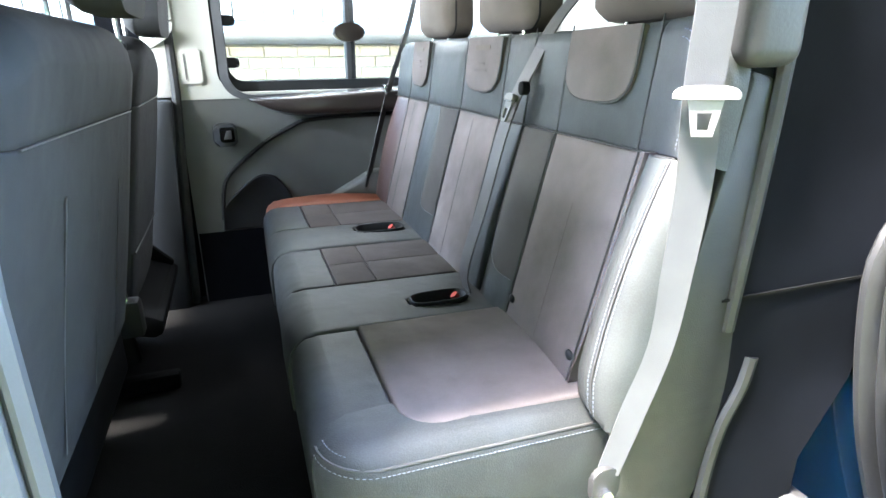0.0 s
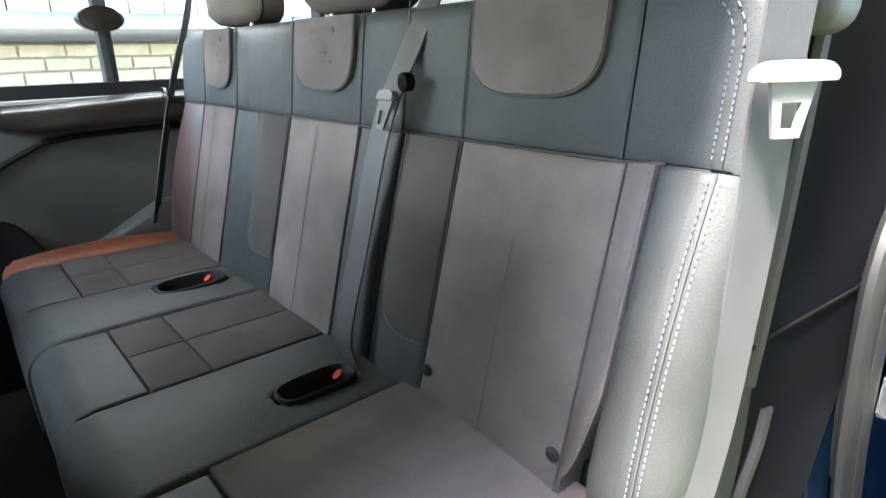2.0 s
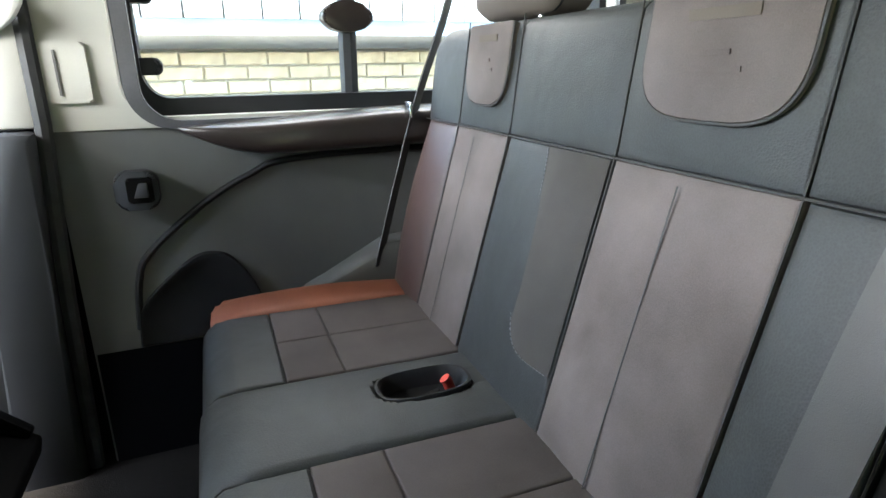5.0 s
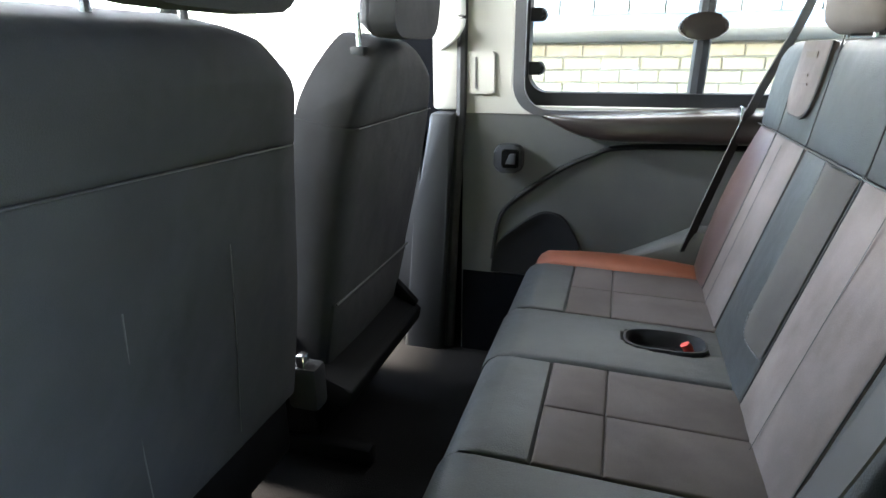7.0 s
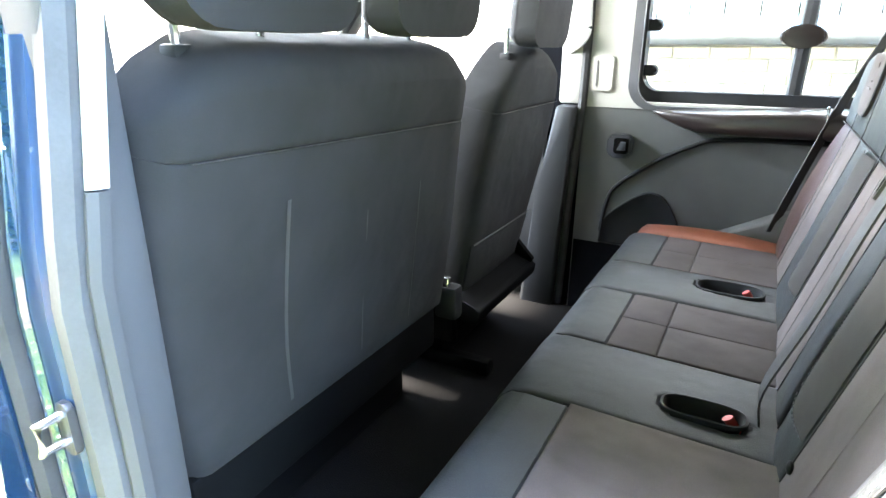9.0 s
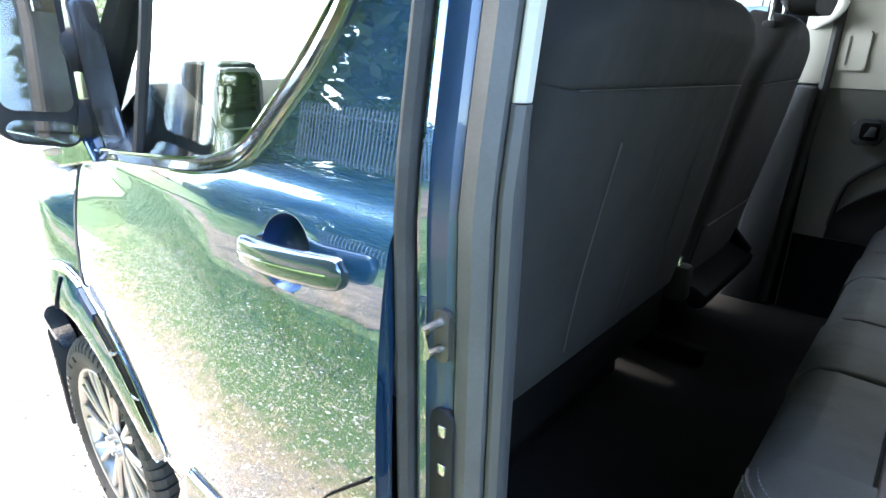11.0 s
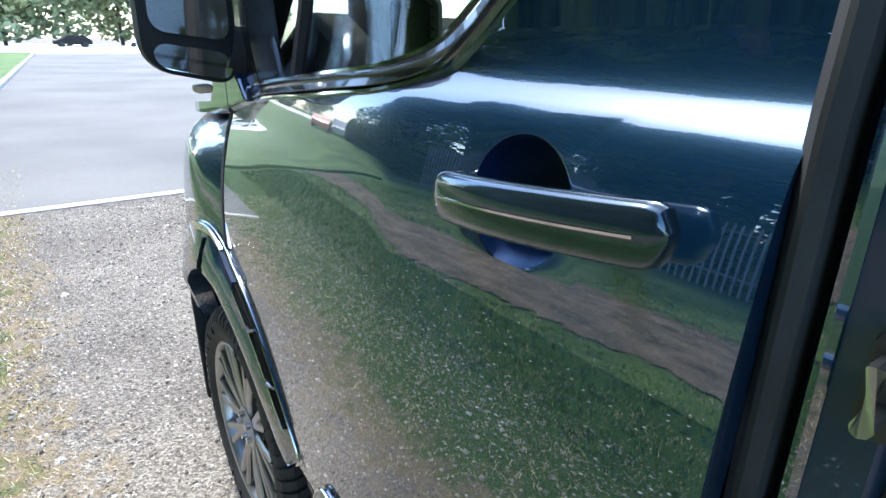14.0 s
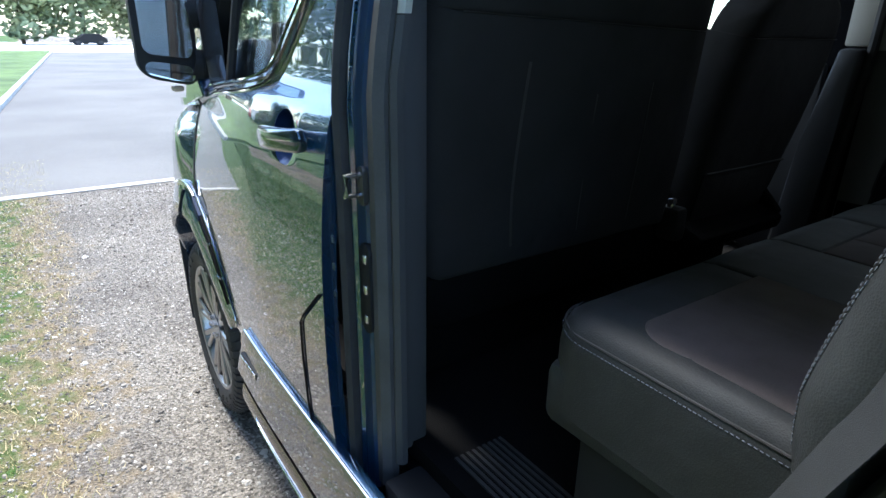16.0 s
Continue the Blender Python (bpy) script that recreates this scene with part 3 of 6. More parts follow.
# far flank: skin below, glazed above, cab door further forward
part("far_flank", sheet(lambda x, z: (x, RIGHT - skin(x, z), z), lin(-1.41, 3.2, 20), lin(0.40, 1.31, 10), (0, -0.03, 0)), PAINT, van)
part("far_wing", sheet(lambda x, z: (x, RIGHT - skin(x, z), z), lin(-2.3, -1.42, 10), lin(0.42, 1.15, 8), (0, -0.03, 0)), PAINT, van)
# windscreen and pillars
for y0, nm in ((0.60, "a_pillar"), (RIGHT - 0.60, "a_pillar")):
    part(nm, sweep(bez([(-1.72, y0, 1.14), (-1.40, y0 + (0.02 if y0 < 1 else -0.02), 1.50), (-0.98, y0 + (0.08 if y0 < 1 else -0.08), 1.92)]), 0.035, 0.05, 8, (0, 1, 0)), BLACKTRIM, van)
ws = part("windscreen", sheet(lambda u, v: (-1.72 + 0.76 * u, 0.62 + (RIGHT - 1.24) * v, 1.15 + 0.78 * u + 0.02 * math.sin(math.pi * v)), lin(0, 1, 6), lin(0, 1, 10), (0, 0, 0.005)), GLASS, van)
ws.visible_shadow = False
fw = part("front_door_glass", sheet(lambda x, z: (x, skin(x, z) + 0.022, z), lin(-1.52, -0.37, 12), lin(1.17, 1.80, 6), (0, 0.005, 0)), GLASS, front_door)
fw.visible_shadow = False
fg = part("far_door_glass", sheet(lambda x, z: (x, RIGHT - skin(x, z) - 0.022, z), lin(-1.36, -0.34, 10), lin(1.30, 1.80, 6), (0, -0.005, 0)), GLASS, van)
fg.visible_shadow = False
# black and bright strips along the front window
line = [(a, skin(a, b) - 0.004, b + 0.006) for a, b in FWIN if -1.50 < a < -0.385]
part("window_rubber", ribbon(line, 0.021, 0.010, (0, 0.5, 1)), GLOSSBLACK, front_door)
part("window_bright_strip", ribbon([(a, skin(a, b) - 0.006, b - 0.008) for a, b in FWIN if -1.50 < a < -0.385], 0.0035, 0.008, (0, 0.2, 1)), CHROME, front_door)
part("window_bright_strip", ribbon([(a, skin(a, b) - 0.012, b + 0.0185) for a, b in FWIN if -1.42 < a < -0.385], 0.004, 0.006, (0, 0.2, 1)), CHROME, front_door)
part("window_divider", sweep([(-1.22, skin(-1.2, 1.25) + 0.02, 1.21), (-1.18, skin(-1.1, 1.5) + 0.02, 1.5), (-1.13, skin(-1, 1.7) + 0.02, 1.75)], 0.016, 0.012, 6), BLACKTRIM, front_door)
part("door_mirror_sail", prism([(-1.60, 1.172), (-1.33, 1.195), (-1.375, 1.235), (-1.40, 1.30), (-1.42, 1.55), (-1.47, 1.55)], "y", 0.515, 0.575, 0.012), GLOSSBLACK, front_door)


# door handle with its scooped recess
def door_handle(x0, z0, parent, dy=0.0):
    """A lever handle, 0.26 m long, over an oval cup."""
    y = skin(x0 + 0.24, z0) + dy
    tilt = 0.10
    path = [(x0 + 0.248 * t, y - 0.030 + 0.012 * (2 * t - 1) ** 2 * (1.3 if t < 0.5 else 0.8), z0 + tilt * 0.248 * t) for t in lin(0, 1, 40)]
    bm = bmesh.new()
    rings = []
    for i, p in enumerate(path):
        t = i / 40
        e = max(0.0, 1 - (max(0, abs(2 * t - 1) - 0.82) / 0.18) ** 2.6) ** 0.42
        hw, hh = 0.013 * (0.55 + 0.45 * e), 0.0238 * (0.25 + 0.75 * e) * (1 - 0.05 * t)
        ring = []
        for k in range(16):
            c, s = math.cos(2 * math.pi * k / 16), math.sin(2 * math.pi * k / 16)
            ring.append(bm.verts.new((p[0], p[1] - hw * math.copysign(abs(c) ** 0.65, c), p[2] + hh * math.copysign(abs(s) ** 0.65, s))))
        rings.append(ring)
    for a, b in zip(rings, rings[1:]):
        for k in range(16):
            bm.faces.new((a[k], a[(k + 1) % 16], b[(k + 1) % 16], b[k]))
    bm.faces.new(rings[0])
    bm.faces.new(rings[-1])
    h = part("door_handle", bm, HANDLE, parent, "glossy lever handle")
    part("handle_seam", ribbon([(q[0], q[1] - 0.0128, q[2] + 0.001) for q in path[3:-3]], 0.0020, 0.003, (0, 0, 1)), CHROME, h)
    part("handle_mount", box(x0 + 0.180, x0 + 0.205, y - 0.024, y + 0.004, z0 + 0.004, z0 + 0.024, 0.006), DARKPLASTIC, h)
    part("handle_pivot", box(x0 + 0.01, x0 + 0.045, y - 0.024, y + 0.004, z0 - 0.014, z0 + 0.018, 0.006), DARKPLASTIC, h)
    return h


door_handle(-0.627, 1.167, front_door)

# wheels
def wheel(x, y, side):
    """Ten twin-spoke alloy wheel with a broad tyre; side -1 faces the near flank."""
    w = new("wheel")
    w.parent = van
    prof = [(0.255, 0.002), (0.264, -0.010), (0.30, -0.021), (0.330, -0.014), (0.346, 0.004), (0.352, 0.03), (0.352, 0.19), (0.345, 0.215), (0.30, 0.225), (0.26, 0.22), (0.255, 0.21)]
    bm = bmesh.new()
    n = 72
    rings = []
    for k in range(n):
        a = 2 * math.pi * k / n
        rings.append([bm.verts.new((x + r * math.cos(a), y - side * d, WZ + r * math.sin(a))) for r, d in prof])
    for k in range(n):
        for j in range(len(prof) - 1):
            bm.faces.new((rings[k][j], rings[k][j + 1], rings[(k + 1) % n][j + 1], rings[(k + 1) % n][j]))
    ty = part("tyre", bm, RUBBER, w)
    for k in range(64):
        a = 2 * math.pi * k / 64
        blk = bmesh.new()
        # shoulder lug, then the same lug wrapping over the tread, skewed a little
        line = ((0.318, -0.0195, 0.0), (0.337, -0.0155, 0.0), (0.354, 0.000, 0.006), (0.361, 0.012, 0.010), (0.3615, 0.062, 0.034))
        cols = []
        for aa in (0.0, 0.062):
            for low in (0.010, 0.0):
                cols.append([blk.verts.new((x + (r - low) * math.cos(a + aa + sk_), y - side * (d + (low if r < 0.34 else 0.0)), WZ + (r - low) * math.sin(a + aa + sk_))) for r, d, sk_ in line])
        for c0, c1 in ((cols[0], cols[1]), (cols[1], cols[3]), (cols[3], cols[2])):
            for q in range(len(line) - 1):
                blk.faces.new((c0[q], c0[q + 1], c1[q + 1], c1[q]))
        for e in (0, -1):
            blk.faces.new((cols[0][e], cols[1][e], cols[3][e], cols[2][e]))
        part("tread_block", blk, RUBBER, ty, smooth=False)
    for k in range(24):
        if k % 8 in (6, 7):
            continue
        a = 2 * math.pi * k / 24
        part("raised_bar", sweep([(x + r * math.cos(a + e), y + side * 0.0205, WZ + r * math.sin(a + e)) for r, e in ((0.286, 0.0), (0.306, 0.03))], 0.003, 0.003, 4, (0, 1, 0)), BLACKTRIM, ty)
    rim = bmesh.new()
    prof2 = [(0.264, 0.002), (0.258, -0.008), (0.249, -0.006), (0.242, 0.004), (0.236, 0.03), (0.234, 0.19)]
    rings = []
    for k in range(60):
        a = 2 * math.pi * k / 60
        rings.append([rim.verts.new((x + r * math.cos(a), y - side * d, WZ + r * math.sin(a))) for r, d in prof2])
    for k in range(60):
        for j in range(len(prof2) - 1):
            rim.faces.new((rings[k][j], rings[k][j + 1], rings[(k + 1) % 60][j + 1], rings[(k + 1) % 60][j]))
    part("rim", rim, ALLOY, w)
    for k in range(10):
        a = 2 * math.pi * k / 10
        s = bmesh.new()
        for off in (-0.11, 0.11):
            ca, sa = math.cos(a + off), math.sin(a + off)
            cb, sb = math.cos(a + off * 0.4), math.sin(a + off * 0.4)
            sweep([(x + 0.05 * cb, y - side * 0.016, WZ + 0.05 * sb), (x + 0.13 * (ca + cb) / 2, y - side * 0.008, WZ + 0.13 * (sa + sb) / 2), (x + 0.244 * ca, y - side * 0.004, WZ + 0.244 * sa)], 0.013, 0.008, 8, (0, 1, 0), bm=s)
        part("spoke", s, ALLOY, w)
    hub = bmesh.new()
    bmesh.ops.create_cone(hub, cap_ends=True, segments=24, radius1=0.062, radius2=0.05, depth=0.05, matrix=Matrix.Translation((x, y - side * 0.03, WZ)) @ Matrix.Rotation(radians(90 * side), 4, 'X'))
    part("hub", hub, ALLOY, w)
    for k in range(5):
        a = 2 * math.pi * (k + 0.5) / 5
        nut = bmesh.new()
        bmesh.ops.create_cone(nut, cap_ends=True, segments=6, radius1=0.011, radius2=0.010, depth=0.02, matrix=Matrix.Translation((x + 0.04 * math.cos(a), y - side * 0.0, WZ + 0.04 * math.sin(a))) @ Matrix.Rotation(radians(90), 4, 'X'))
        part("wheel_nut", nut, STEEL, w)
    disc = bmesh.new()
    bmesh.ops.create_cone(disc, cap_ends=True, segments=40, radius1=0.15, radius2=0.15, depth=0.02, matrix=Matrix.Translation((x, y - side * 0.10, WZ)) @ Matrix.Rotation(radians(90), 4, 'X'))
    part("brake_disc", disc, STEEL, w)
    return w


wheel(WX, 0.482, -1)
wheel(WX, RIGHT - 0.452, 1)
wheel(2.1, 0.452, -1)
wheel(2.1, RIGHT - 0.452, 1)
# wheel well
well = bmesh.new()
pr = [(WX + 0.51 * math.cos(a), WZ + 0.51 * math.sin(a)) for a in [math.pi * k / 20 for k in range(21)]]
rr = [[well.verts.new((p[0], y, p[1])) for p in pr] for y in (0.495, 0.85)]
for k in range(20):
    well.faces.new((rr[0][k], rr[0][k + 1], rr[1][k + 1], rr[1][k]))
well.faces.new(rr[1])
part("wheel_well", well, BLACKTRIM, van)

# flared arch trim with a slotted, bright-edged tail behind the wheel
def rise(a):
    """The flare grows wider over the top of the wheel."""
    t = min(1.0, max(0.0, (a - 74) / 20))
    return 0.034 * t * t * (3 - 2 * t)


def arch_path(r, a0, a1, n, dy):
    """A line along the flare at radius r, standing dy proud of the flank at its fullest."""
    out = []
    for a in lin(a0, a1, n):
        q = r + rise(a) * (r - 0.474) / 0.10
        x, z = WX + q * math.cos(radians(a)), WZ + q * math.sin(radians(a))
        out.append((x, skin(x, z) - dy * (0.55 + 0.45 * min(1.0, max(0.0, (a - 25) / 50))), z))
    return out


flare = bmesh.new()
g = []
for a in lin(178, 25.6, 64) + [25.2, 24.9, 24.7]:
    q = min(1.0, max(0.0, (a - 24.7) / 3.5))
    tip = math.sqrt(1 - (1 - q) ** 2)
    g.append([arch_path(0.527 + (r - 0.527) * tip, a, a, 1, d)[0] for r, d in ((0.474, -0.03), (0.477, 0.028), (0.484, 0.037), (0.500, 0.037), (0.53, 0.026), (0.555, 0.014), (0.573, 0.006), (0.578, 0.003), (0.580, -0.004))])
vv = [[flare.verts.new(p) for p in row] for row in g]
for a, b_ in zip(vv, vv[1:]):
    for k in range(len(a) - 1):
        flare.faces.new((a[k], a[k + 1], b_[k + 1], b_[k]))
arch_trim = part("arch_trim", flare, PAINT, van, "flared wheel arch trim")
part("bright_edge", sweep(bez(arch_path(0.578, 80, 27.6, 14, 0.006) + arch_path(0.572, 26.0, 26.0, 1, 0.009)[:1] + arch_path(0.560, 25.0, 25.0, 1, 0.013)[:1], 3), 0.0024, 0.0035, 8), CHROME, arch_trim)
part("slot_channel", ribbon(arch_path(0.563, 69, 33, 24, 0.0125), 0.021, 0.004, (0.8, 0, 0.6)), VOID, arch_trim)
for a0, a1 in ((69, 58), (56, 44.5), (42.5, 33)):
    part("bright_edge", sweep(arch_path(0.550, a0, a1, 8, 0.020), 0.0024, 0.0035, 8), CHROME, arch_trim)
for a in (57, 43.5):
    part("slot_web", sweep([arch_path(r, a - 2 * q, a, 1, d)[0] for r, q, d in ((0.549, 0, 0.018), (0.562, 0.6, 0.013), (0.577, 1.0, 0.007))], 0.005, 0.005, 8), PAINT, arch_trim)
part("arch_plate", ribbon(arch_path(0.562, 81, 69.5, 8, 0.014), lambda t: 0.030 - 0.006 * t, 0.010, (0.9, 0, 0.4)), PLATE, arch_trim)
part("arch_cap", ribbon(bez(arch_path(0.570, 106, 82, 8, 0.010), 3), lambda t: 0.026 - 0.016 * t, 0.006, (0.4, 0, 0.9)), CHROME, arch_trim, "bright cap of the arch trim")
part("trim_step", sweep([arch_path(r, 93 + 30 * (0.56 - r), 90, 1, 0.038 - 0.42 * max(0, r - 0.505))[0] for r in lin(0.482, 0.555, 6)], 0.006, 0.003, 8), BLACKTRIM, arch_trim)
part("mud_flap", prism([(-2.135, 0.47), (-2.115, 0.50), (-2.085, 0.30), (-2.075, 0.10), (-2.10, 0.10), (-2.115, 0.30)], "y", 0.476, 0.68, 0.004), BLACKTRIM, van)

# side skirt with a bright edge, and the step bar under it
def sk(x, z, o):
    return (x, skin(x, 0.56) - o, z)


def skirt_top(x):
    """The skirt's upper line, rounded down at its front end."""
    return 0.545 - 0.075 * max(0.0, 1 - (x + 1.035) / 0.07) ** 2.2


def skirt_face(x, v):
    z = 0.388 + (skirt_top(x) - 0.388) * v
    return sk(x, z, 0.006 + 0.024 * (1 - v) ** 0.8 if v < 0.98 else 0.0)


skirt = part("side_skirt", sheet(skirt_face, lin(-1.035, -0.96, 10) + lin(-0.94, 3.1, 36), [0, 0.04, 0.12, 0.25, 0.4, 0.55, 0.7, 0.82, 0.9, 0.95, 0.975, 1.0], (0, 0.02, 0)), PAINT, van, "side skirt with a bright upper edge")
part("bright_edge", sweep([sk(x, skirt_top(x) + 0.001, 0.007) for x in lin(-1.035, -0.96, 10) + lin(-0.94, 3.1, 30)], 0.0042, 0.0036, 8), CHROME, skirt)
badge = part("skirt_badge", box(-0.975, -0.825, skin(-0.9, 0.56) - 0.024, skin(-0.9, 0.56) - 0.012, 0.443, 0.478, 0.005), BLACKTRIM, skirt)
for k in range(4):
    part("raised_bar", box(-0.967 + 0.035 * k, -0.942 + 0.035 * k, skin(-0.9, 0.56) - 0.0265, skin(-0.9, 0.56) - 0.023, 0.449, 0.471, 0.002), STEEL, badge)
part("skirt_joint", sheet(lambda x, v: sk(x, 0.366 + 0.021 * v, 0.012), lin(-1.02, 3.0, 20), lin(0, 1, 2), (0, 0.02, 0)), VOID, van)
sill = part("sill_plate", sheet(lambda x, v: sk(x, 0.270 + 0.095 * v, 0.020 + 0.014 * math.sin(2.6 * v)), lin(-0.985, 2.9, 24), lin(0, 1, 8), (0, 0.02, 0)), GLOSSBLACK, van)
part("sill_strip", sweep([sk(-0.85, 0.350, 0.026), sk(-0.83, 0.328, 0.034), sk(-0.79, 0.318, 0.035)] + [sk(x, 0.314, 0.0355) for x in lin(-0.6, 2.9, 10)], 0.0035, 0.0035, 6), CHROME, sill)

# stepped shut line at the lower rear corner of the front door
flapline = [(-0.347, 0.905), (-0.378, 0.878), (-0.44, 0.822), (-0.458, 0.80), (-0.463, 0.72), (-0.465, 0.60), (-0.465, 0.48)]
part("door_shut_line", ribbon([(x, skin(x, z) - 0.003, z) for x, z in flapline], 0.0035, 0.004, (0.3, 0, 1)), VOID, front_door)
# dark joint between wing and front door
part("door_joint", ribbon([(door_front(z) - 0.007, skin(door_front(z), z) + 0.004, z) for z in lin(0.74, 1.17, 12)], 0.014, 0.012, (1, 0, 0)), RUBBER, van)

# door mirror: tall housing with two glasses
mirror = part("door_mirror", bmesh.new(), BLACKTRIM, front_door, "large black door mirror")
arm = part("mirror_arm", sweep([(-1.46, 0.57, 1.27), (-1.45, 0.53, 1.27), (-1.45, 0.49, 1.28)], 0.035, 0.05, 10), BLACKTRIM, mirror)
part("mirror_arm", sweep([(-1.46, 0.58, 1.44), (-1.45, 0.53, 1.44), (-1.45, 0.49, 1.43)], 0.03, 0.05, 10), BLACKTRIM, mirror)
hs = bmesh.new()
outl = [(p[0], p[1] + 0.22 * (0.415 - p[0]) * max(0, (1.40 - p[1]) / 0.18)) for p in rounded(0.325, 0.505, 1.226, 1.62, 0.05)]
rows = []
for dx, s in ((0.045, 0.93), (0.042, 1.0), (0.0, 1.0), (-0.05, 0.93), (-0.085, 0.75), (-0.10, 0.45)):
    rows.append([hs.verts.new((-1.465 + dx + 0.16 * (0.415 - p[0]), 0.415 + (p[0] - 0.415) * s, 1.43 + (p[1] - 1.43) * s)) for p in outl])
for a, b in zip(rows, rows[1:]):
    for k in range(len(a)):
        hs.faces.new((a[k], a[(k + 1) % len(a)], b[(k + 1) % len(a)], b[k]))
hs.faces.new(rows[0])
hs.faces.new(rows[-1])
part("housing", hs, BLACKTRIM, mirror)


def mirror_glass(z0, z1, dx):
    bm = bmesh.new()
    o = [(p[0], p[1] + 0.22 * (0.415 - p[0]) * max(0, (1.40 - p[1]) / 0.18)) for p in rounded(0.342, 0.490, z0, z1, 0.028)]
    v = [bm.verts.new((-1.416 + dx + 0.16 * (0.415 - p[0]), p[0], p[1])) for p in o]
    w = [bm.verts.new(q.co + Vector((-0.006, 0, 0))) for q in v]
    bm.faces.new(v)
    bm.faces.new(w)
    for k in range(len(v)):
        bm.faces.new((v[k], v[(k + 1) % len(v)], w[(k + 1) % len(v)], w[k]))
    return bm


part("upper_glass", mirror_glass(1.304, 1.595, 0.001), MIRROR, mirror, smooth=False)
part("wide_angle_glass", mirror_glass(1.234, 1.283, 0.001), MIRROR, mirror, smooth=False)
part("mirror_base", prism([(-1.68, 1.128), (-1.515, 1.158), (-1.515, 1.232), (-1.62, 1.220)], "y", 0.497, 0.57, 0.006), PAINT, mirror, "body-coloured mirror base", smooth=False)
part("mirror_base", prism([(-1.510, 1.159), (-1.385, 1.182), (-1.435, 1.236), (-1.510, 1.232)], "y", 0.494, 0.57, 0.006), PAINT, mirror, smooth=False)
part("indicator", box(-1.515, -1.48, 0.425, 0.462, 1.192, 1.212, 0.008), AMBER, mirror)

# B-pillar and jamb seen edge on in the open doorway
def upright(name, x0, x1, yoff, z0, z1, material, depth=0.03, parent=van, r=0.008):
    """A vertical strip that follows the flank's curve."""
    zs = lin(z0, z1, 18)
    bm = bmesh.new()
    rings = []
    for z in zs:
        y = yoff + 0.16 * max(0, z - 1.3)
        rings.append([bm.verts.new(p) for p in ((x0, y + depth, z), (x0, y + r, z), (x0 + r, y, z), (x1 - r, y, z), (x1, y + r, z), (x1, y + depth, z))])
    for a, b in zip(rings, rings[1:]):
        for k in range(6):
            bm.faces.new((a[k], a[(k + 1) % 6], b[(k + 1) % 6], b[k]))
    bm.faces.new(rings[0])
    bm.faces.new(rings[-1])
    return part(name, bm, material, parent)


upright("door_rubber", -0.338, -0.318, 0.462, 0.47, 1.90, RUBBER, 0.04)
jamb = upright("b_pillar_jamb", -0.318, -0.262, 0.490, 0.47, 1.90, JAMB, 0.05)
upright("jamb_rib", -0.313, -0.301, 0.480, 0.47, 1.90, PAINT, 0.02)
upright("aperture_seal", -0.268, -0.221, 0.490, 0.50, 1.90, GREYSEAL, 0.03, r=0.014)
upright("b_pillar_trim", -0.224, -0.203, 0.510, 0.56, 1.40, PILLAR, 0.02, r=0.008)
upright("b_pillar_trim_top", -0.224, -0.205, 0.511, 1.402, 1.88, CREAM, 0.02, r=0.008)
part("b_pillar_core", box(-0.33, -0.232, 0.53, 0.60, 0.56, 1.88, 0.015), PILLAR, van)
striker = part("striker", prism(rounded(-0.284, -0.260, 1.090, 1.160, 0.010), "y", 0.482, 0.492, 0.002), BELTSTEEL, van)
part("striker_pin", sweep([(-0.272, 0.485, 1.145), (-0.272, 0.455, 1.145), (-0.272, 0.455, 1.11), (-0.272, 0.485, 1.11)], 0.006, 0.006, 8), STEEL, striker)
lock = part("lock_plate", prism(rounded(-0.290, -0.252, 0.84, 1.02, 0.018), "y", 0.484, 0.495, 0.002), BLACKTRIM, van)
for z in (0.87, 0.93, 0.99):
    part("screw", box(-0.275, -0.262, 0.480, 0.486, z - 0.009, z + 0.009, 0.003), STEEL, lock)

# rear edge of the doorway: black trim, seal in an S-curve, painted jamb with latch
SEALX = smooth_table([(0.45, 1.13), (0.61, 1.06), (0.80, 0.965), (0.93, 0.91), (1.09, 0.866), (1.21, 0.855), (1.30, 0.915), (1.37, 1.01), (1.47, 1.02), (1.90, 1.03)])


def seal_x(z):
    return interp(SEALX, z)


zs = lin(0.50, 1.90, 40)
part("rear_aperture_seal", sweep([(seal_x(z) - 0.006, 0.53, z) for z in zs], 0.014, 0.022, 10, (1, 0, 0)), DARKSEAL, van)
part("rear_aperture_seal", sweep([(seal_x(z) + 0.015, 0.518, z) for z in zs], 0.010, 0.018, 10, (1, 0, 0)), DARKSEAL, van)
part("rear_jamb", sheet(lambda z, v: (seal_x(z) + 0.016 + (1.21 - 0.016 - seal_x(z)) * v, 0.525 - 0.055 * v ** 2 - 0.02 * math.sin(math.pi * v), z), zs, lin(0, 1, 10), (0, 0.02, 0)), PAINT, van)
part("jamb_ledge", box(0.875, 1.17, 0.470, 0.512, 1.208, 1.232, 0.006), PLATE, van)
part("jamb_pad", prism(rounded(0.90, 1.05, 1.150, 1.200, 0.016), "y", 0.485, 0.505, 0.004), EDGETRIM, van)
slot = part("jamb_slot", box(0.885, 1.17, 0.478, 0.51, 1.098, 1.142, 0.003), VOID, van)
part("slot_runner", box(0.90, 1.16, 0.470, 0.482, 1.105, 1.122, 0.004), DARKSEAL, slot)
part("jamb_ledge", box(0.885, 1.17, 0.468, 0.512, 1.066, 1.092, 0.007), PLATE, van)
latch = part("latch", prism(rounded(0.905, 0.990, 0.965, 1.045, 0.012), "y", 0.486, 0.506, 0.003), STEEL, van)
part("latch_jaw", box(0.90, 0.965, 0.470, 0.490, 0.985, 1.008, 0.006), STEEL, latch)
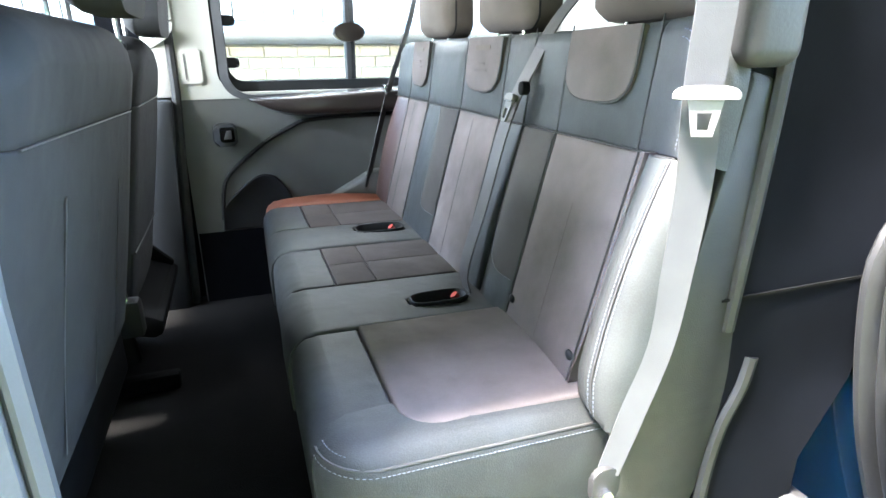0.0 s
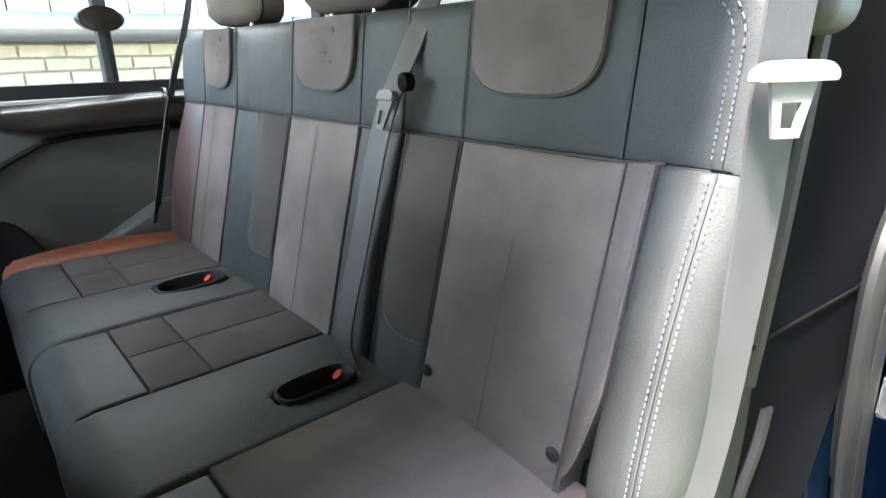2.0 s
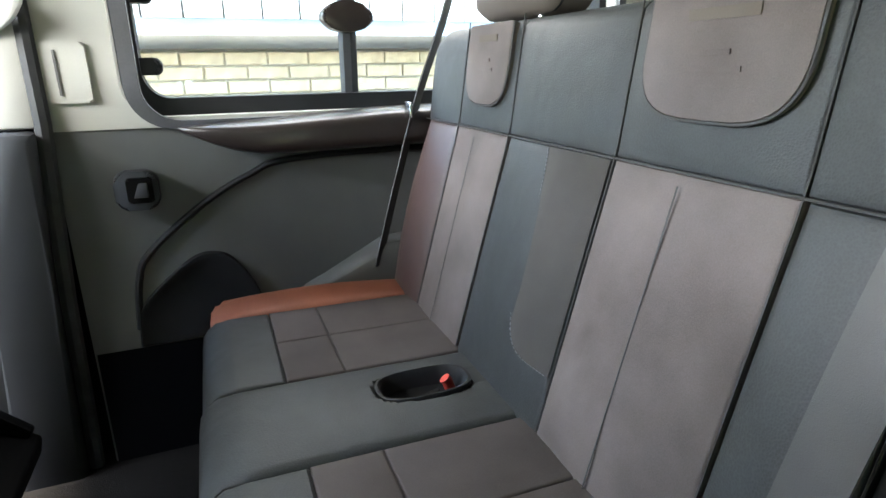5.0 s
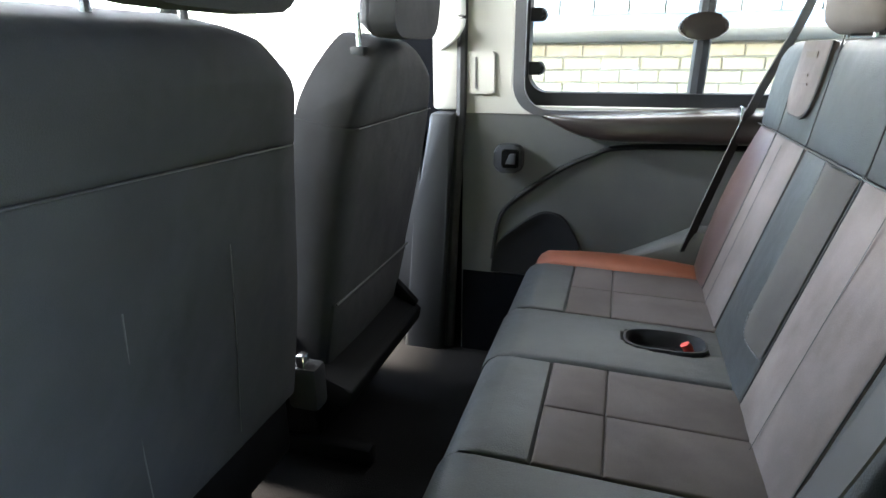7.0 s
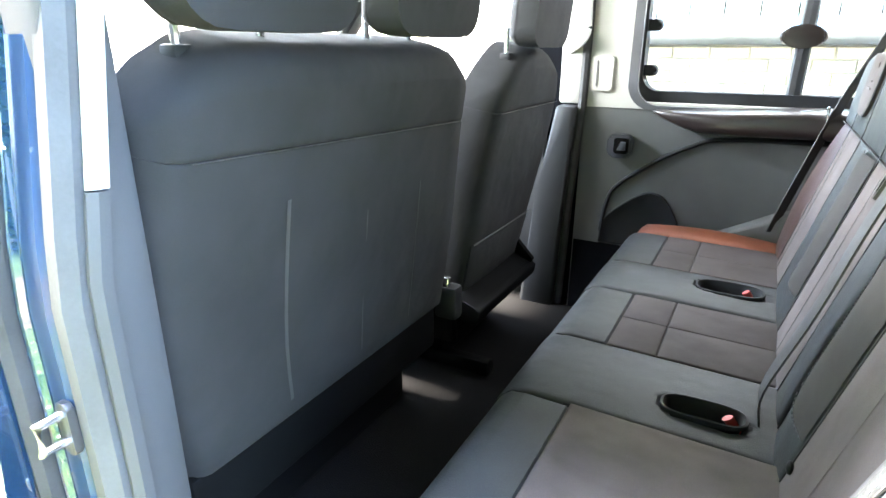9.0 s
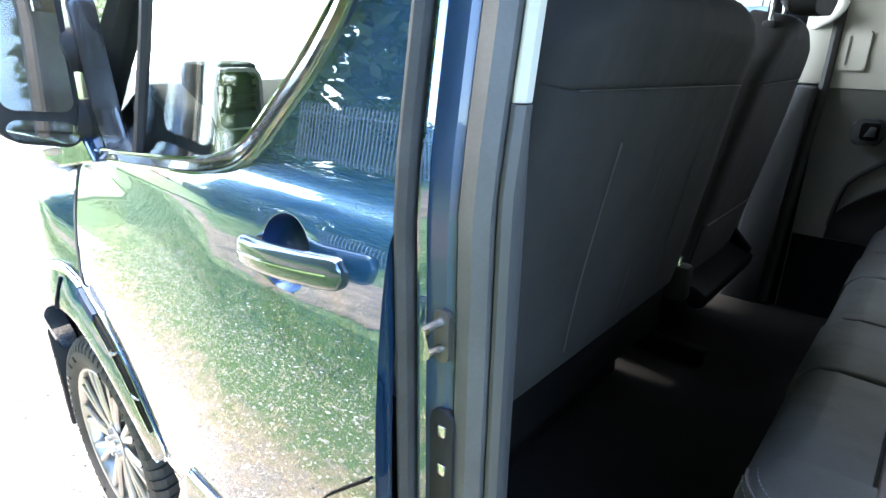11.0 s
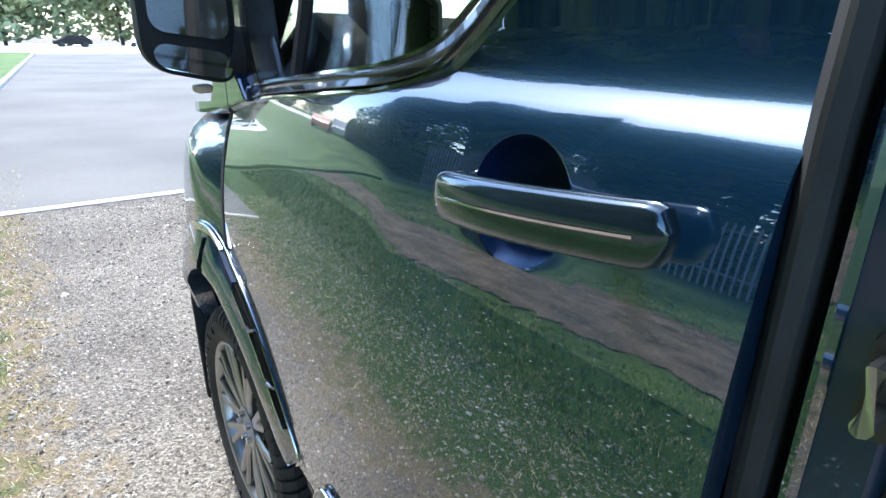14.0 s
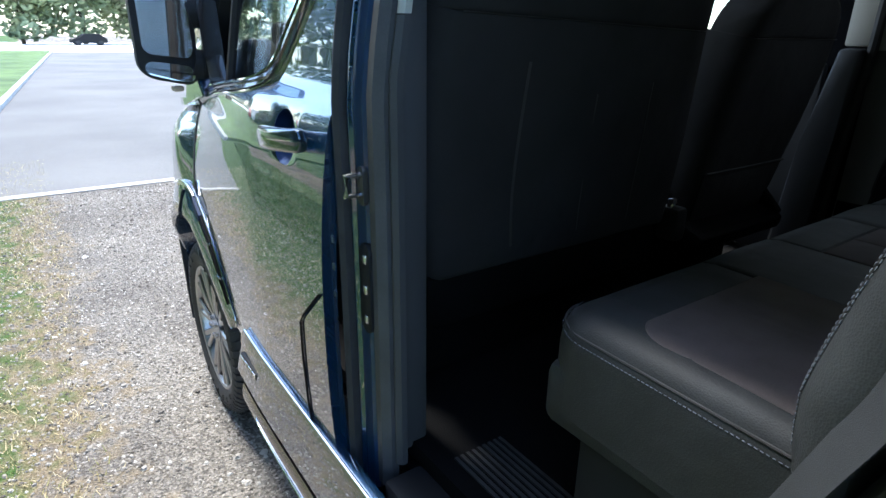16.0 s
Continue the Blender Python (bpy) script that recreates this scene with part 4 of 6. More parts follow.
part("latch_screw", prism([(0.955 + 0.011 * math.cos(t), 1.028 + 0.011 * math.sin(t)) for t in [2 * math.pi * k / 12 for k in range(12)]], "y", 0.480, 0.488, 0.002), TONGUE, latch)
part("latch_bolt", sweep([(0.915, 0.485, 0.996), (0.915, 0.466, 0.996), (0.955, 0.466, 0.996), (0.955, 0.485, 0.996)], 0.006, 0.006, 8), STEEL, latch)


def trim_x(z):
    """Outer edge of the black lining: leaves the seal low down, where painted metal shows."""
    return min(seal_x(z) - 0.01, 0.79 + 0.55 * max(0.0, z - 0.86)) if z < 1.0 else seal_x(z) - 0.01


part("rear_jamb_return", sheet(lambda z, v: (0.70 + (seal_x(z) - 0.70) * v, 0.605 - 0.055 * v, z), lin(0.50, 1.10, 20), lin(0, 1, 6), (0, 0.01, 0)), PAINT, van)
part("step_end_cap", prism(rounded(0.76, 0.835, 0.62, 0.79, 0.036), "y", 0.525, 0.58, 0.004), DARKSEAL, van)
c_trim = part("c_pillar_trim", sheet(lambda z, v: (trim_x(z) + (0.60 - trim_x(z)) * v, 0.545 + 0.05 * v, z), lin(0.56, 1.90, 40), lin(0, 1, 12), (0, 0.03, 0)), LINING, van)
part("trim_joint", ribbon([(0.62 + 0.24 * t, 0.5865 - 0.0445 * t, 1.150 + 0.025 * t) for t in lin(0, 1, 6)], 0.004, 0.004, (0, 0, 1)), VOID, c_trim)
# Ribs greyer than the lining: the light on their ridges is painted in.
part("trim_rib", sweep(bez([(0.665, 0.583, 1.56), (0.655, 0.584, 1.35), (0.645, 0.585, 1.20), (0.64, 0.588, 1.10)]), 0.010, 0.012, 8, (1, 0, 0)), DARKSEAL, c_trim)
part("trim_rib", sweep(bez([(0.69, 0.580, 1.05), (0.68, 0.580, 1.00), (0.655, 0.583, 0.93), (0.64, 0.584, 0.84), (0.635, 0.585, 0.72)]), 0.010, 0.012, 8, (1, 0, 0)), DARKSEAL, c_trim)

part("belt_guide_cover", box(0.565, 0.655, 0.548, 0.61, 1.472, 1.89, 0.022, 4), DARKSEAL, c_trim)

# sliding door, run back along the rear flank
OUT = -0.115


def slid(x, z):
    return skin(0, z) + OUT


sliding_door = part("sliding_door", sheet(lambda x, z: (x, slid(x, z), z), lin(0.86, 2.05, 24), lin(0.47, 1.31, 24), (0, 0.025, 0)), PAINT, van, "blue sliding door standing open")
part("inner_panel", sheet(lambda x, z: (x, slid(x, z) + 0.085, z), lin(0.90, 2.02, 10), lin(0.50, 1.28, 12), (0, 0.012, 0)), PAINT, sliding_door)


def edge_y(z):
    return 0.422 + 0.08 * (z - 0.8)


# This edge and its strip carry their shade in the colour.
part("leading_edge", sheet(lambda z, v: (0.864 + 0.012 * math.sin(math.pi * v), slid(0, z) + 0.02 + (edge_y(z) - 0.014 - slid(0, z) - 0.02) * v, z), lin(0.48, 1.90, 24), lin(0, 1, 8), (0.02, 0, 0)), NAVY, sliding_door)


def edge_strip(z0, z1):
    bm = bmesh.new()
    rings = [[bm.verts.new((0.862 + dx, edge_y(z) + dy, z)) for dx, dy in ((0.02, -0.017), (0.003, -0.017), (0.0, -0.012), (0.0, 0.012), (0.004, 0.017), (0.02, 0.017))] for z in lin(z0, z1, 12)]
    for a, b_ in zip(rings, rings[1:]):
        for k in range(6):
            bm.faces.new((a[k], a[(k + 1) % 6], b_[(k + 1) % 6], b_[k]))
    bm.faces.new(rings[0])
    bm.faces.new(rings[-1])
    return bm


part("leading_strip", edge_strip(0.48, 1.352), EDGETRIM, sliding_door)
part("leading_strip_top", edge_strip(1.356, 1.90), CREAM, sliding_door)
lock_ring = bmesh.new()
bmesh.ops.create_cone(lock_ring, cap_ends=True, segments=28, radius1=0.025, radius2=0.021, depth=0.006, matrix=Matrix.Translation((0.860, 0.385, 1.022)) @ Matrix.Rotation(radians(-90), 4, 'Y'))
ring_ = part("lock_ring", lock_ring, EDGETRIM, sliding_door)
part("lock_slot", prism(rounded(0.371, 0.399, 1.014, 1.030, 0.0075), "x", 0.8545, 0.858), DARKPLASTIC, ring_)
plate_ = part("lock_plate", prism(rounded(0.345, 0.402, 0.76, 0.895, 0.026), "x", 0.857, 0.866, 0.002), DARKSEAL, sliding_door)
for z in (0.872, 0.81):
    sc = bmesh.new()
    bmesh.ops.create_cone(sc, cap_ends=True, segments=16, radius1=0.012, radius2=0.009, depth=0.005, matrix=Matrix.Translation((0.8555, 0.378, z)) @ Matrix.Rotation(radians(-90), 4, 'Y'))
    part("screw", sc, EDGETRIM, plate_)
part("sliding_door_glass", sheet(lambda x, z: (x, slid(x, z), z), lin(0.90, 2.02, 6), lin(1.312, 1.80, 6), (0, 0.006, 0)), TINT, sliding_door)
part("upper_frame", sheet(lambda x, z: (x, slid(x, z), z), lin(0.86, 2.05, 8), lin(1.802, 1.92, 4), (0, 0.03, 0)), PAINT, sliding_door)
for z in (0.95, 1.09, 1.20):
    bolt = bmesh.new()
    bmesh.ops.create_cone(bolt, cap_ends=True, segments=10, radius1=0.005, radius2=0.004, depth=0.006, matrix=Matrix.Translation((0.8585, slid(0, z) + 0.06, z)) @ Matrix.Rotation(radians(90), 4, 'Y'))
    part("bolt", bolt, STEEL, sliding_door)
door_handle(0.93, 1.20, sliding_door, OUT)
part("slide_rail", box(1.25, 3.0, 0.395, 0.43, 1.10, 1.13, 0.004), BLACKTRIM, van)

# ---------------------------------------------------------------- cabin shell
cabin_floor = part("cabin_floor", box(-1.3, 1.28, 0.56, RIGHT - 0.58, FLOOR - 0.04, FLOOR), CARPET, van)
part("entry_step", box(-0.20, 0.80, 0.47, 0.56, 0.46, 0.55, 0.012), BLACKTRIM, van)
for k in range(9):
    part("step_rib", box(-0.14, 0.12, 0.60 + 0.014 * k, 0.607 + 0.014 * k, FLOOR, FLOOR + 0.004), RUBBER, van)

# far wall: trim with window opening
YW = 2.26
far = part("far_wall_trim", sheet(lambda x, z: (x, YW + 0.02 * math.sin((z - 0.58) * 2.2) + (0.06 if z > 1.36 else 0), z), lin(-0.20, 1.28, 40), lin(0.56, 1.355, 30), (0, 0.04, 0)), TRIM, van, "grey plastic side trim")
WBL, WBR, WZ0, WZ1 = -0.058, 1.15, 1.366, 1.86
wopen = rounded(WBL, WBR, WZ0, WZ1, 0.07, 8)
wout = rounded(-0.20, 1.28, 1.345, 1.90, 0.001, 8)
part("window_surround", ring_frame(wout, wopen, "y", YW + 0.015, YW + 0.16), CREAM, far)
part("window_rubber", ring_frame(rounded(WBL - 0.004, WBR + 0.01, WZ0 - 0.004, WZ1 + 0.01, 0.072, 8), rounded(WBL + 0.040, WBR - 0.02, WZ0 + 0.036, WZ1 - 0.02, 0.055, 8), "y", YW + 0.06, YW + 0.125), BLACKTRIM, far)
part("window_bead", ring_frame(rounded(-0.05, WBR + 0.02, 1.342, WZ1 + 0.02, 0.085, 8), rounded(-0.02, WBR, 1.358, WZ1, 0.072, 8), "y", YW + 0.0, YW + 0.02), GREYSEAL, far)
part("window_post", sweep([(0.436, YW + 0.105, 1.37), (0.44, YW + 0.11, 1.6), (0.445, YW + 0.12, 1.86)], 0.030, 0.022, 8, (1, 0, 0)), BLACKTRIM, far)
pane = part("window_pane", sheet(lambda x, z: (x, YW + 0.10 + 0.1 * (z - 1.36), z), lin(WBL, WBR, 4), lin(WZ0, WZ1, 4), (0, 0.005, 0)), GLASS, far)
pane.visible_shadow = False
for z in (1.468, 1.612):
    part("window_catch", prism(rounded(-0.05, 0.024, z - 0.018, z + 0.018, 0.016), "y", YW + 0.07, YW + 0.11, 0.008), BLACKTRIM, far, "black window hinge")
part("window_knob", prism([(0.432 + 0.062 * math.cos(t), 1.573 + 0.034 * math.sin(t)) for t in [2 * math.pi * k / 28 for k in range(28)]], "y", YW + 0.055, YW + 0.10, 0.010), SHELF, far, "dark oval window lock")
# shelf below the window
SHTOP = [(0.03, 1.345), (0.5, 1.372), (1.28, 1.378)]
SHLOW = smooth_table([(0.03, 1.343), (0.08, 1.318), (0.14, 1.294), (0.22, 1.281), (0.5, 1.282), (1.28, 1.285)], 8)


def shelf_point(x, k):
    """Section k (0 to 1) of the rounded shelf rail at x."""
    t, l_ = interp(SHTOP, x), interp(SHLOW, x)
    d = 0.10 * min(1.0, math.sqrt(max(0.0, (x - 0.03) / 0.22)))
    a = math.pi * (0.5 - k)
    c_, s_ = math.cos(a), math.sin(a)
    return (x, YW + 0.02 - d * abs(c_) ** 0.45, (t + l_) / 2 + (t - l_) / 2 * math.copysign(abs(s_) ** 0.6, s_))


part("window_shelf", sheet(shelf_point, [0.03, 0.036, 0.045, 0.06, 0.08, 0.11, 0.15, 0.2, 0.26] + lin(0.32, 1.28, 12), lin(0, 1, 20)), SHELF, far)
# raised panel edge, pocket, switch
part("panel_edge", sweep(bez([(-0.10, YW + 0.012, 0.90), (-0.087, YW + 0.014, 1.008), (-0.054, YW + 0.015, 1.076), (0.071, YW + 0.016, 1.176), (0.174, YW + 0.017, 1.232), (0.261, YW + 0.017, 1.259), (0.526, YW + 0.017, 1.268), (1.2, YW + 0.017, 1.268)]), 0.010, 0.008, 8), BLACKTRIM, far)
def wall_y(z):
    return YW + 0.02 * math.sin((z - 0.58) * 2.2)


POCKET = smooth_table([(-0.10, 0.86), (-0.088, 0.94), (-0.038, 0.995), (0.03, 1.045), (0.075, 1.052), (0.115, 1.03), (0.16, 0.95), (0.165, 0.86)], 5)
pk = bmesh.new()
pr_ = [[pk.verts.new((0.03 + (x - 0.03) * s, wall_y(z) - d, 0.86 + (z - 0.86) * s)) for x, z in POCKET] for s, d in ((1.05, 0.0), (1.03, 0.010), (0.98, 0.010), (0.95, 0.007), (0.5, 0.007))]
for a, b_ in zip(pr_, pr_[1:]):
    for k in range(len(a) - 1):
        pk.faces.new((a[k], a[k + 1], b_[k + 1], b_[k]))
pk.faces.new(pr_[-1])
part("door_pocket", pk, BLACKTRIM, far, "dark moulded pocket")
# Darker lower panel; the shade low on this wall is in its black too.
part("lower_wall_lining", sheet(lambda x, z: (x, wall_y(z) - 0.004, z), lin(-0.195, 0.25, 8), lin(0.565, 0.855, 10)), LINING, far, "dark lower wall lining with its shade painted in")
part("wheelhouse_trim", prism([(0.20, 0.905), (0.279, 0.955), (0.465, 1.057), (0.9, 1.10), (0.9, 0.58), (0.2, 0.58)], "y", YW - 0.07, YW + 0.01, 0.02), TRIM, far)
sw = part("light_switch", prism(rounded(-0.098, -0.014, 1.178, 1.260, 0.024), "y", YW - 0.016, YW + 0.02, 0.008), FARPILLAR, far, "rounded grey switch plate")
part("switch_key", prism(rounded(-0.074, -0.024, 1.194, 1.248, 0.008), "y", YW - 0.021, YW - 0.012, 0.003), VOID, sw)
part("switch_rocker", prism([(-0.062, 1.206), (-0.034, 1.206), (-0.034, 1.236), (-0.05, 1.236)], "y", YW - 0.026, YW - 0.018, 0.002), PILLAR, sw)
# far B-pillar with belt, recess and grab handle
bp = part("far_b_pillar", prism([(-0.39, 0.56), (-0.255, 0.56), (-0.237, 1.04), (-0.211, 1.350), (-0.285, 1.350), (-0.34, 1.04)], "y", YW - 0.04, YW + 0.10, 0.015), FARPILLAR, van)
part("upper_trim", box(-0.285, -0.203, YW - 0.01, YW + 0.10, 1.354, 1.88, 0.012), CREAM, bp, "cream upper pillar trim")
part("seal_strip", sweep([(-0.238, YW - 0.005, 0.585), (-0.222, YW - 0.005, 1.0), (-0.20, YW, 1.36), (-0.195, YW, 1.88)], 0.016, 0.016, 8, (0, 1, 0)), RUBBER, bp)
rec = part("belt_cover", prism(rounded(-0.19, -0.105, 1.40, 1.515, 0.008), "y", YW + 0.003, YW + 0.016, 0.003), CREAM, far)
part("cover_slot", box(-0.160, -0.156, YW - 0.001, YW + 0.006, 1.415, 1.50), TRIM, rec)
part("grab_handle", sweep(bez([(-0.30, YW + 0.0, 1.84), (-0.21, YW - 0.05, 1.80), (-0.19, YW - 0.055, 1.62), (-0.20, YW - 0.05, 1.57), (-0.245, YW - 0.02, 1.54), (-0.275, YW + 0.01, 1.53)]), 0.014, 0.016, 10), WHITE, bp, "white grab handle")

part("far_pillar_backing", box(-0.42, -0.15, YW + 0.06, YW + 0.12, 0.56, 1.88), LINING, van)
cab = part("far_cab_door_trim", box(-1.40, -0.336, YW + 0.02, YW + 0.06, 0.60, 1.30, 0.015), FARPILLAR, van)
part("door_pull", box(-0.95, -0.60, YW - 0.03, YW + 0.025, 1.0, 1.06, 0.015), BLACKTRIM, cab)
# dashboard, seen through the front window
dash = part("dashboard", prism([(-1.60, 0.95), (-1.32, 0.90), (-1.24, 1.00), (-1.22, 1.14), (-1.30, 1.30), (-1.42, 1.36), (-1.62, 1.26)], "y", 0.64, RIGHT - 0.64, 0.02), DASH, van, "black moulded dashboard")
vent = part("air_vent", ring_frame(rounded(0.755, 0.895, 1.235, 1.395, 0.03), rounded(0.765, 0.885, 1.245, 1.385, 0.022), "x", -1.30, -1.27), ALLOY, dash, "silver-framed air vent")
for k in range(6):
    part("slat", box(-1.31, -1.285, 0.765, 0.885, 1.256 + 0.022 * k, 1.263 + 0.022 * k), DASH, vent)
part("vent_body", box(-1.42, -1.30, 0.74, 0.91, 1.20, 1.41, 0.02), DASH, dash)
wheelpath = [(-0.92 + 0.10 * math.cos(a), 2.0 + 0.19 * math.sin(a), 1.16 + 0.17 * math.cos(a)) for a in [2 * math.pi * k / 32 for k in range(32)]]
st = part("steering_wheel", sweep(wheelpath, 0.014, 0.014, 8, closed=True), BLACKTRIM, van)
part("steering_hub", box(-0.98, -0.88, 1.92, 2.08, 1.10, 1.22, 0.03), BLACKTRIM, st)
part("steering_spoke", sweep([(-0.93, 1.82, 1.16), (-0.93, 2.18, 1.16)], 0.014, 0.02, 6), BLACKTRIM, st)
part("steering_column", sweep([(-0.95, 2.0, 1.14), (-1.2, 2.0, 1.05)], 0.04, 0.04, 8), BLACKTRIM, st)

# ---------------------------------------------------------------- rear bench
SB, CB = math.sin(radians(15)), math.cos(radians(15))


def PB(y, v, n):
    """Frame of the rear backrest: y across, v up along it, n out of it."""
    n += 0.13 * max(0.0, v - 0.415) + 0.32 * max(0.0, 0.95 - y) ** 2
    return Vector((0.458 + SB * v - CB * n, y, 0.952 + CB * v + SB * n))


def PC(y, x, n):
    """Frame of the rear cushion."""
    return Vector((x, y, 0.982 + 0.02 * (0.3 - x) + n))


bench = thing("rear_bench_seat", "three-place rear bench in grey leather and mauve-grey suede", "bench seat")
SEAM_V = 0.41          # height of the cross seam on the backrest
TOP_V = 0.60


def corner(y0, y1, b0, b1, r, ends):
    """Rounds the chosen top corners of a panel: ends holds 'lo' and/or 'hi' of y."""
    def warp(a, b):
        lim = b1
        for e in ends:
            d = (a - y0) if e == "lo" else (y1 - a)
            if d < r:
                lim = min(lim, b1 - (r - math.sqrt(max(0, r * r - (r - d) ** 2))))
        return a, b0 + (b - b0) * (lim - b0) / (b1 - b0)
    return warp


# backrest: lower panels, each (y0, y1, material, roll, bulge)
LOWER = [(0.565, 0.662, LEATHER, 0.040, 0.020), (0.706, 0.976, SUEDE, 0.012, 0.006), (0.978, 1.115, LEATHER, 0.03, 0.014),
         (1.117, 1.237, LEATHER, 0.02, 0.008), (1.239, 1.489, SUEDE, 0.012, 0.006),
         (1.491, 1.767, LEATHER, 0.03, 0.012), (1.769, 1.978, SUEDE, 0.012, 0.006), (1.980, 2.175, BROWNLEATHER, 0.04, 0.02)]


def near_bolster(y, v, n):
    """Frame of the bolster by the door: it stands proud and drops back to the flange beside the suede."""
    return PB(y, v, n + 0.018 * min(1.0, max(0.0, (v - 0.01) / 0.08)))


for q, (y0, y1, m, r, b) in enumerate(LOWER):
    rr = (0.046, 0.016, 0.045, 0.006) if q == 0 else (0.008, 0.05, 0.02, 0.006) if q == 7 else (0.005, 0.005, 0.02, 0.005) if m is SUEDE else (0.007, 0.012, 0.03, 0.006)
    part("suede_panel" if m is SUEDE else "bolster", pad(near_bolster if q == 0 else PB, y0, y1, 0.012 if q == 0 else -0.005, SEAM_V - 0.001, 0.05, rr, b, n=10 if q == 0 else 6), m, bench)


# suede flange that rises from the panel to the bolster and narrows to a point low down
def flange(v, k):
    low = min(1.0, max(0.02, (v - 0.05) / 0.12)) ** 0.5
    y1, y0 = 0.7055, 0.7055 - 0.0465 * low
    return PB(y1 + (y0 - y1) * k, v, -0.002 + 0.022 * low * math.sin(0.5 * math.pi * k) ** 1.3)


part("suede_flange", sheet(flange, lin(-0.004, SEAM_V - 0.001, 30), lin(0, 1, 8), (0.045, 0, 0)), SUEDE, bench)
UPPER = [(0.570, 0.713, 0.045, ("lo",)), (0.715, 0.978, 0.012, ()), (0.980, 1.115, 0.012, ()), (1.117, 1.237, 0.012, ()), (1.239, 1.489, 0.012, ()), (1.491, 1.767, 0.012, ()), (1.769, 1.978, 0.012, ()), (1.980, 2.175, 0.015, ("hi",))]
for y0, y1, r, ends in UPPER:
    part("upper_panel", pad(PB, y0, y1, SEAM_V + 0.001, TOP_V, 0.06, (0.04 if 'lo' in ends else 0.004, 0.04 if 'hi' in ends else 0.004, 0.006, 0.03), 0.005, corner(y0, y1, SEAM_V, TOP_V, 0.09 if ends else 0.01, ends)), LEATHER, bench)


def inset(y0, top, mid, low):
    """A suede insert beside a seam: straight at y0, its other edge curving in towards the bottom."""
    edge = [(top, SEAM_V - 0.003), (mid, 0.30), (mid, 0.20), (mid - 0.016, low + 0.035), (mid - 0.055, low + 0.006), (y0 + 0.004, low)]
    edge = [(p.x, p.y) for p in bez([(a, b, 0) for a, b in edge], 6)]
    bm = bmesh.new()
    rows = []
    for a, v in edge:
        rows.append([bm.verts.new(PB(y0 + (a - y0) * k, v, 0.0035 + 0.013 * math.sin(math.pi * min(1.0, (y0 + (a - y0) * k - y0 + 0.001) / 0.137)) * min(1.0, max(0.0, v / 0.10)))) for k in lin(0, 1, 8)])
    for a, b in zip(rows, rows[1:]):
        for k in range(8):
            bm.faces.new((a[k], a[k + 1], b[k + 1], b[k]))
    return bm, [Vector((v.co.x - 0.001, v.co.y, v.co.z)) for v in (r[-1] for r in rows)]


INSET_EDGES = []
for y0, top, mid, low in ((0.979, 1.086, 1.094, 0.104), (1.492, 1.634, 1.618, 0.11)):
    bm, edge = inset(y0, top, mid, low)
    INSET_EDGES.append([v.copy() for v in edge])
    part("suede_insert", bm, INSERT, bench)


# suede horseshoe patches below the headrests
def patch(yc, w, v0, v1):
    bm = bmesh.new()
    rings = []
    pts = [(yc - w / 2, v1)] + [(yc - w / 2 * math.copysign(abs(math.cos(a)) ** 0.55, math.cos(a)), v0 + (v1 - v0) * 0.55 * (1 - abs(math.sin(a)) ** 0.8)) for a in lin(0, math.pi, 20)] + [(yc + w / 2, v1)]
    for s, h in ((1.0, -0.004), (0.985, 0.0085), (0.93, 0.0095)):
        rings.append([bm.verts.new(PB(yc + (y - yc) * s, v1 + (v - v1) * s, h + 0.002)) for y, v in pts])
    for a, b in zip(rings, rings[1:]):
        for k in range(len(a) - 1):
            bm.faces.new((a[k], a[k + 1], b[k + 1], b[k]))
    bm.faces.new(rings[-1])
    return bm, [PB(y, v, 0.008) for y, v in pts]


for yc, w, v0 in ((0.858, 0.214, 0.472), (1.358, 0.205, 0.462), (1.868, 0.165, 0.452)):
    bm, edge = patch(yc, w, v0, TOP_V - 0.012)
    q = part("suede_patch", bm, SUEDE, bench)
    part("patch_seam", sweep(edge, 0.0022, 0.0022, 5), SEAM, q)
    # embossed mark: plain bars
    for k, (dv, ww) in enumerate(((0.036, 0.42), (0.072, 0.18), (0.088, 0.34))):
        part("embossed_bar", ribbon([PB(yc - w * ww / 2, TOP_V - dv, 0.0125), PB(yc + w * ww / 2, TOP_V - dv, 0.0125)], 0.011 if k == 0 else 0.005, 0.0015, (0, 0, 1)), HEADCLOTH if k == 0 else SUEDE, q)

# seams: piping and stitch lines
part("cross_seam", sweep([PB(y, SEAM_V, 0.001) for y in lin(0.61, 2.16, 30)], 0.0016, 0.0016, 5), SEAM, bench)
for y in (0.977, 1.116, 1.238, 1.490, 1.768, 1.979):
    part("long_seam", sweep([PB(y, v, 0.0) for v in lin(0.0, 0.60, 14)], 0.0014, 0.0014, 5, (1, 0, 0)), SEAM, bench)


def stitches(points, name="stitching", m=None, size=0.0008):
    """A row of short thread bars along a line."""
    bm = bmesh.new()
    pts = [Vector(p) for p in points]
    for a, b in zip(pts, pts[1:]):
        n = max(1, int((b - a).length / 0.0055))
        for k in range(n):
            p, q = a.lerp(b, (k + 0.15) / n), a.lerp(b, (k + 0.72) / n)
            sweep([p, q], size, size, 4, bm=bm)
    return part(name, bm, m or STITCH, bench)


part("long_seam", sweep([PB(0.714, v, 0.0) for v in lin(0.412, 0.60, 8)], 0.0014, 0.0014, 5, (1, 0, 0)), SEAM, bench)
part("long_seam", sweep([PB(0.706, v, 0.001) for v in lin(0.0, 0.41, 12)], 0.0012, 0.0012, 5, (1, 0, 0)), SEAM, bench)


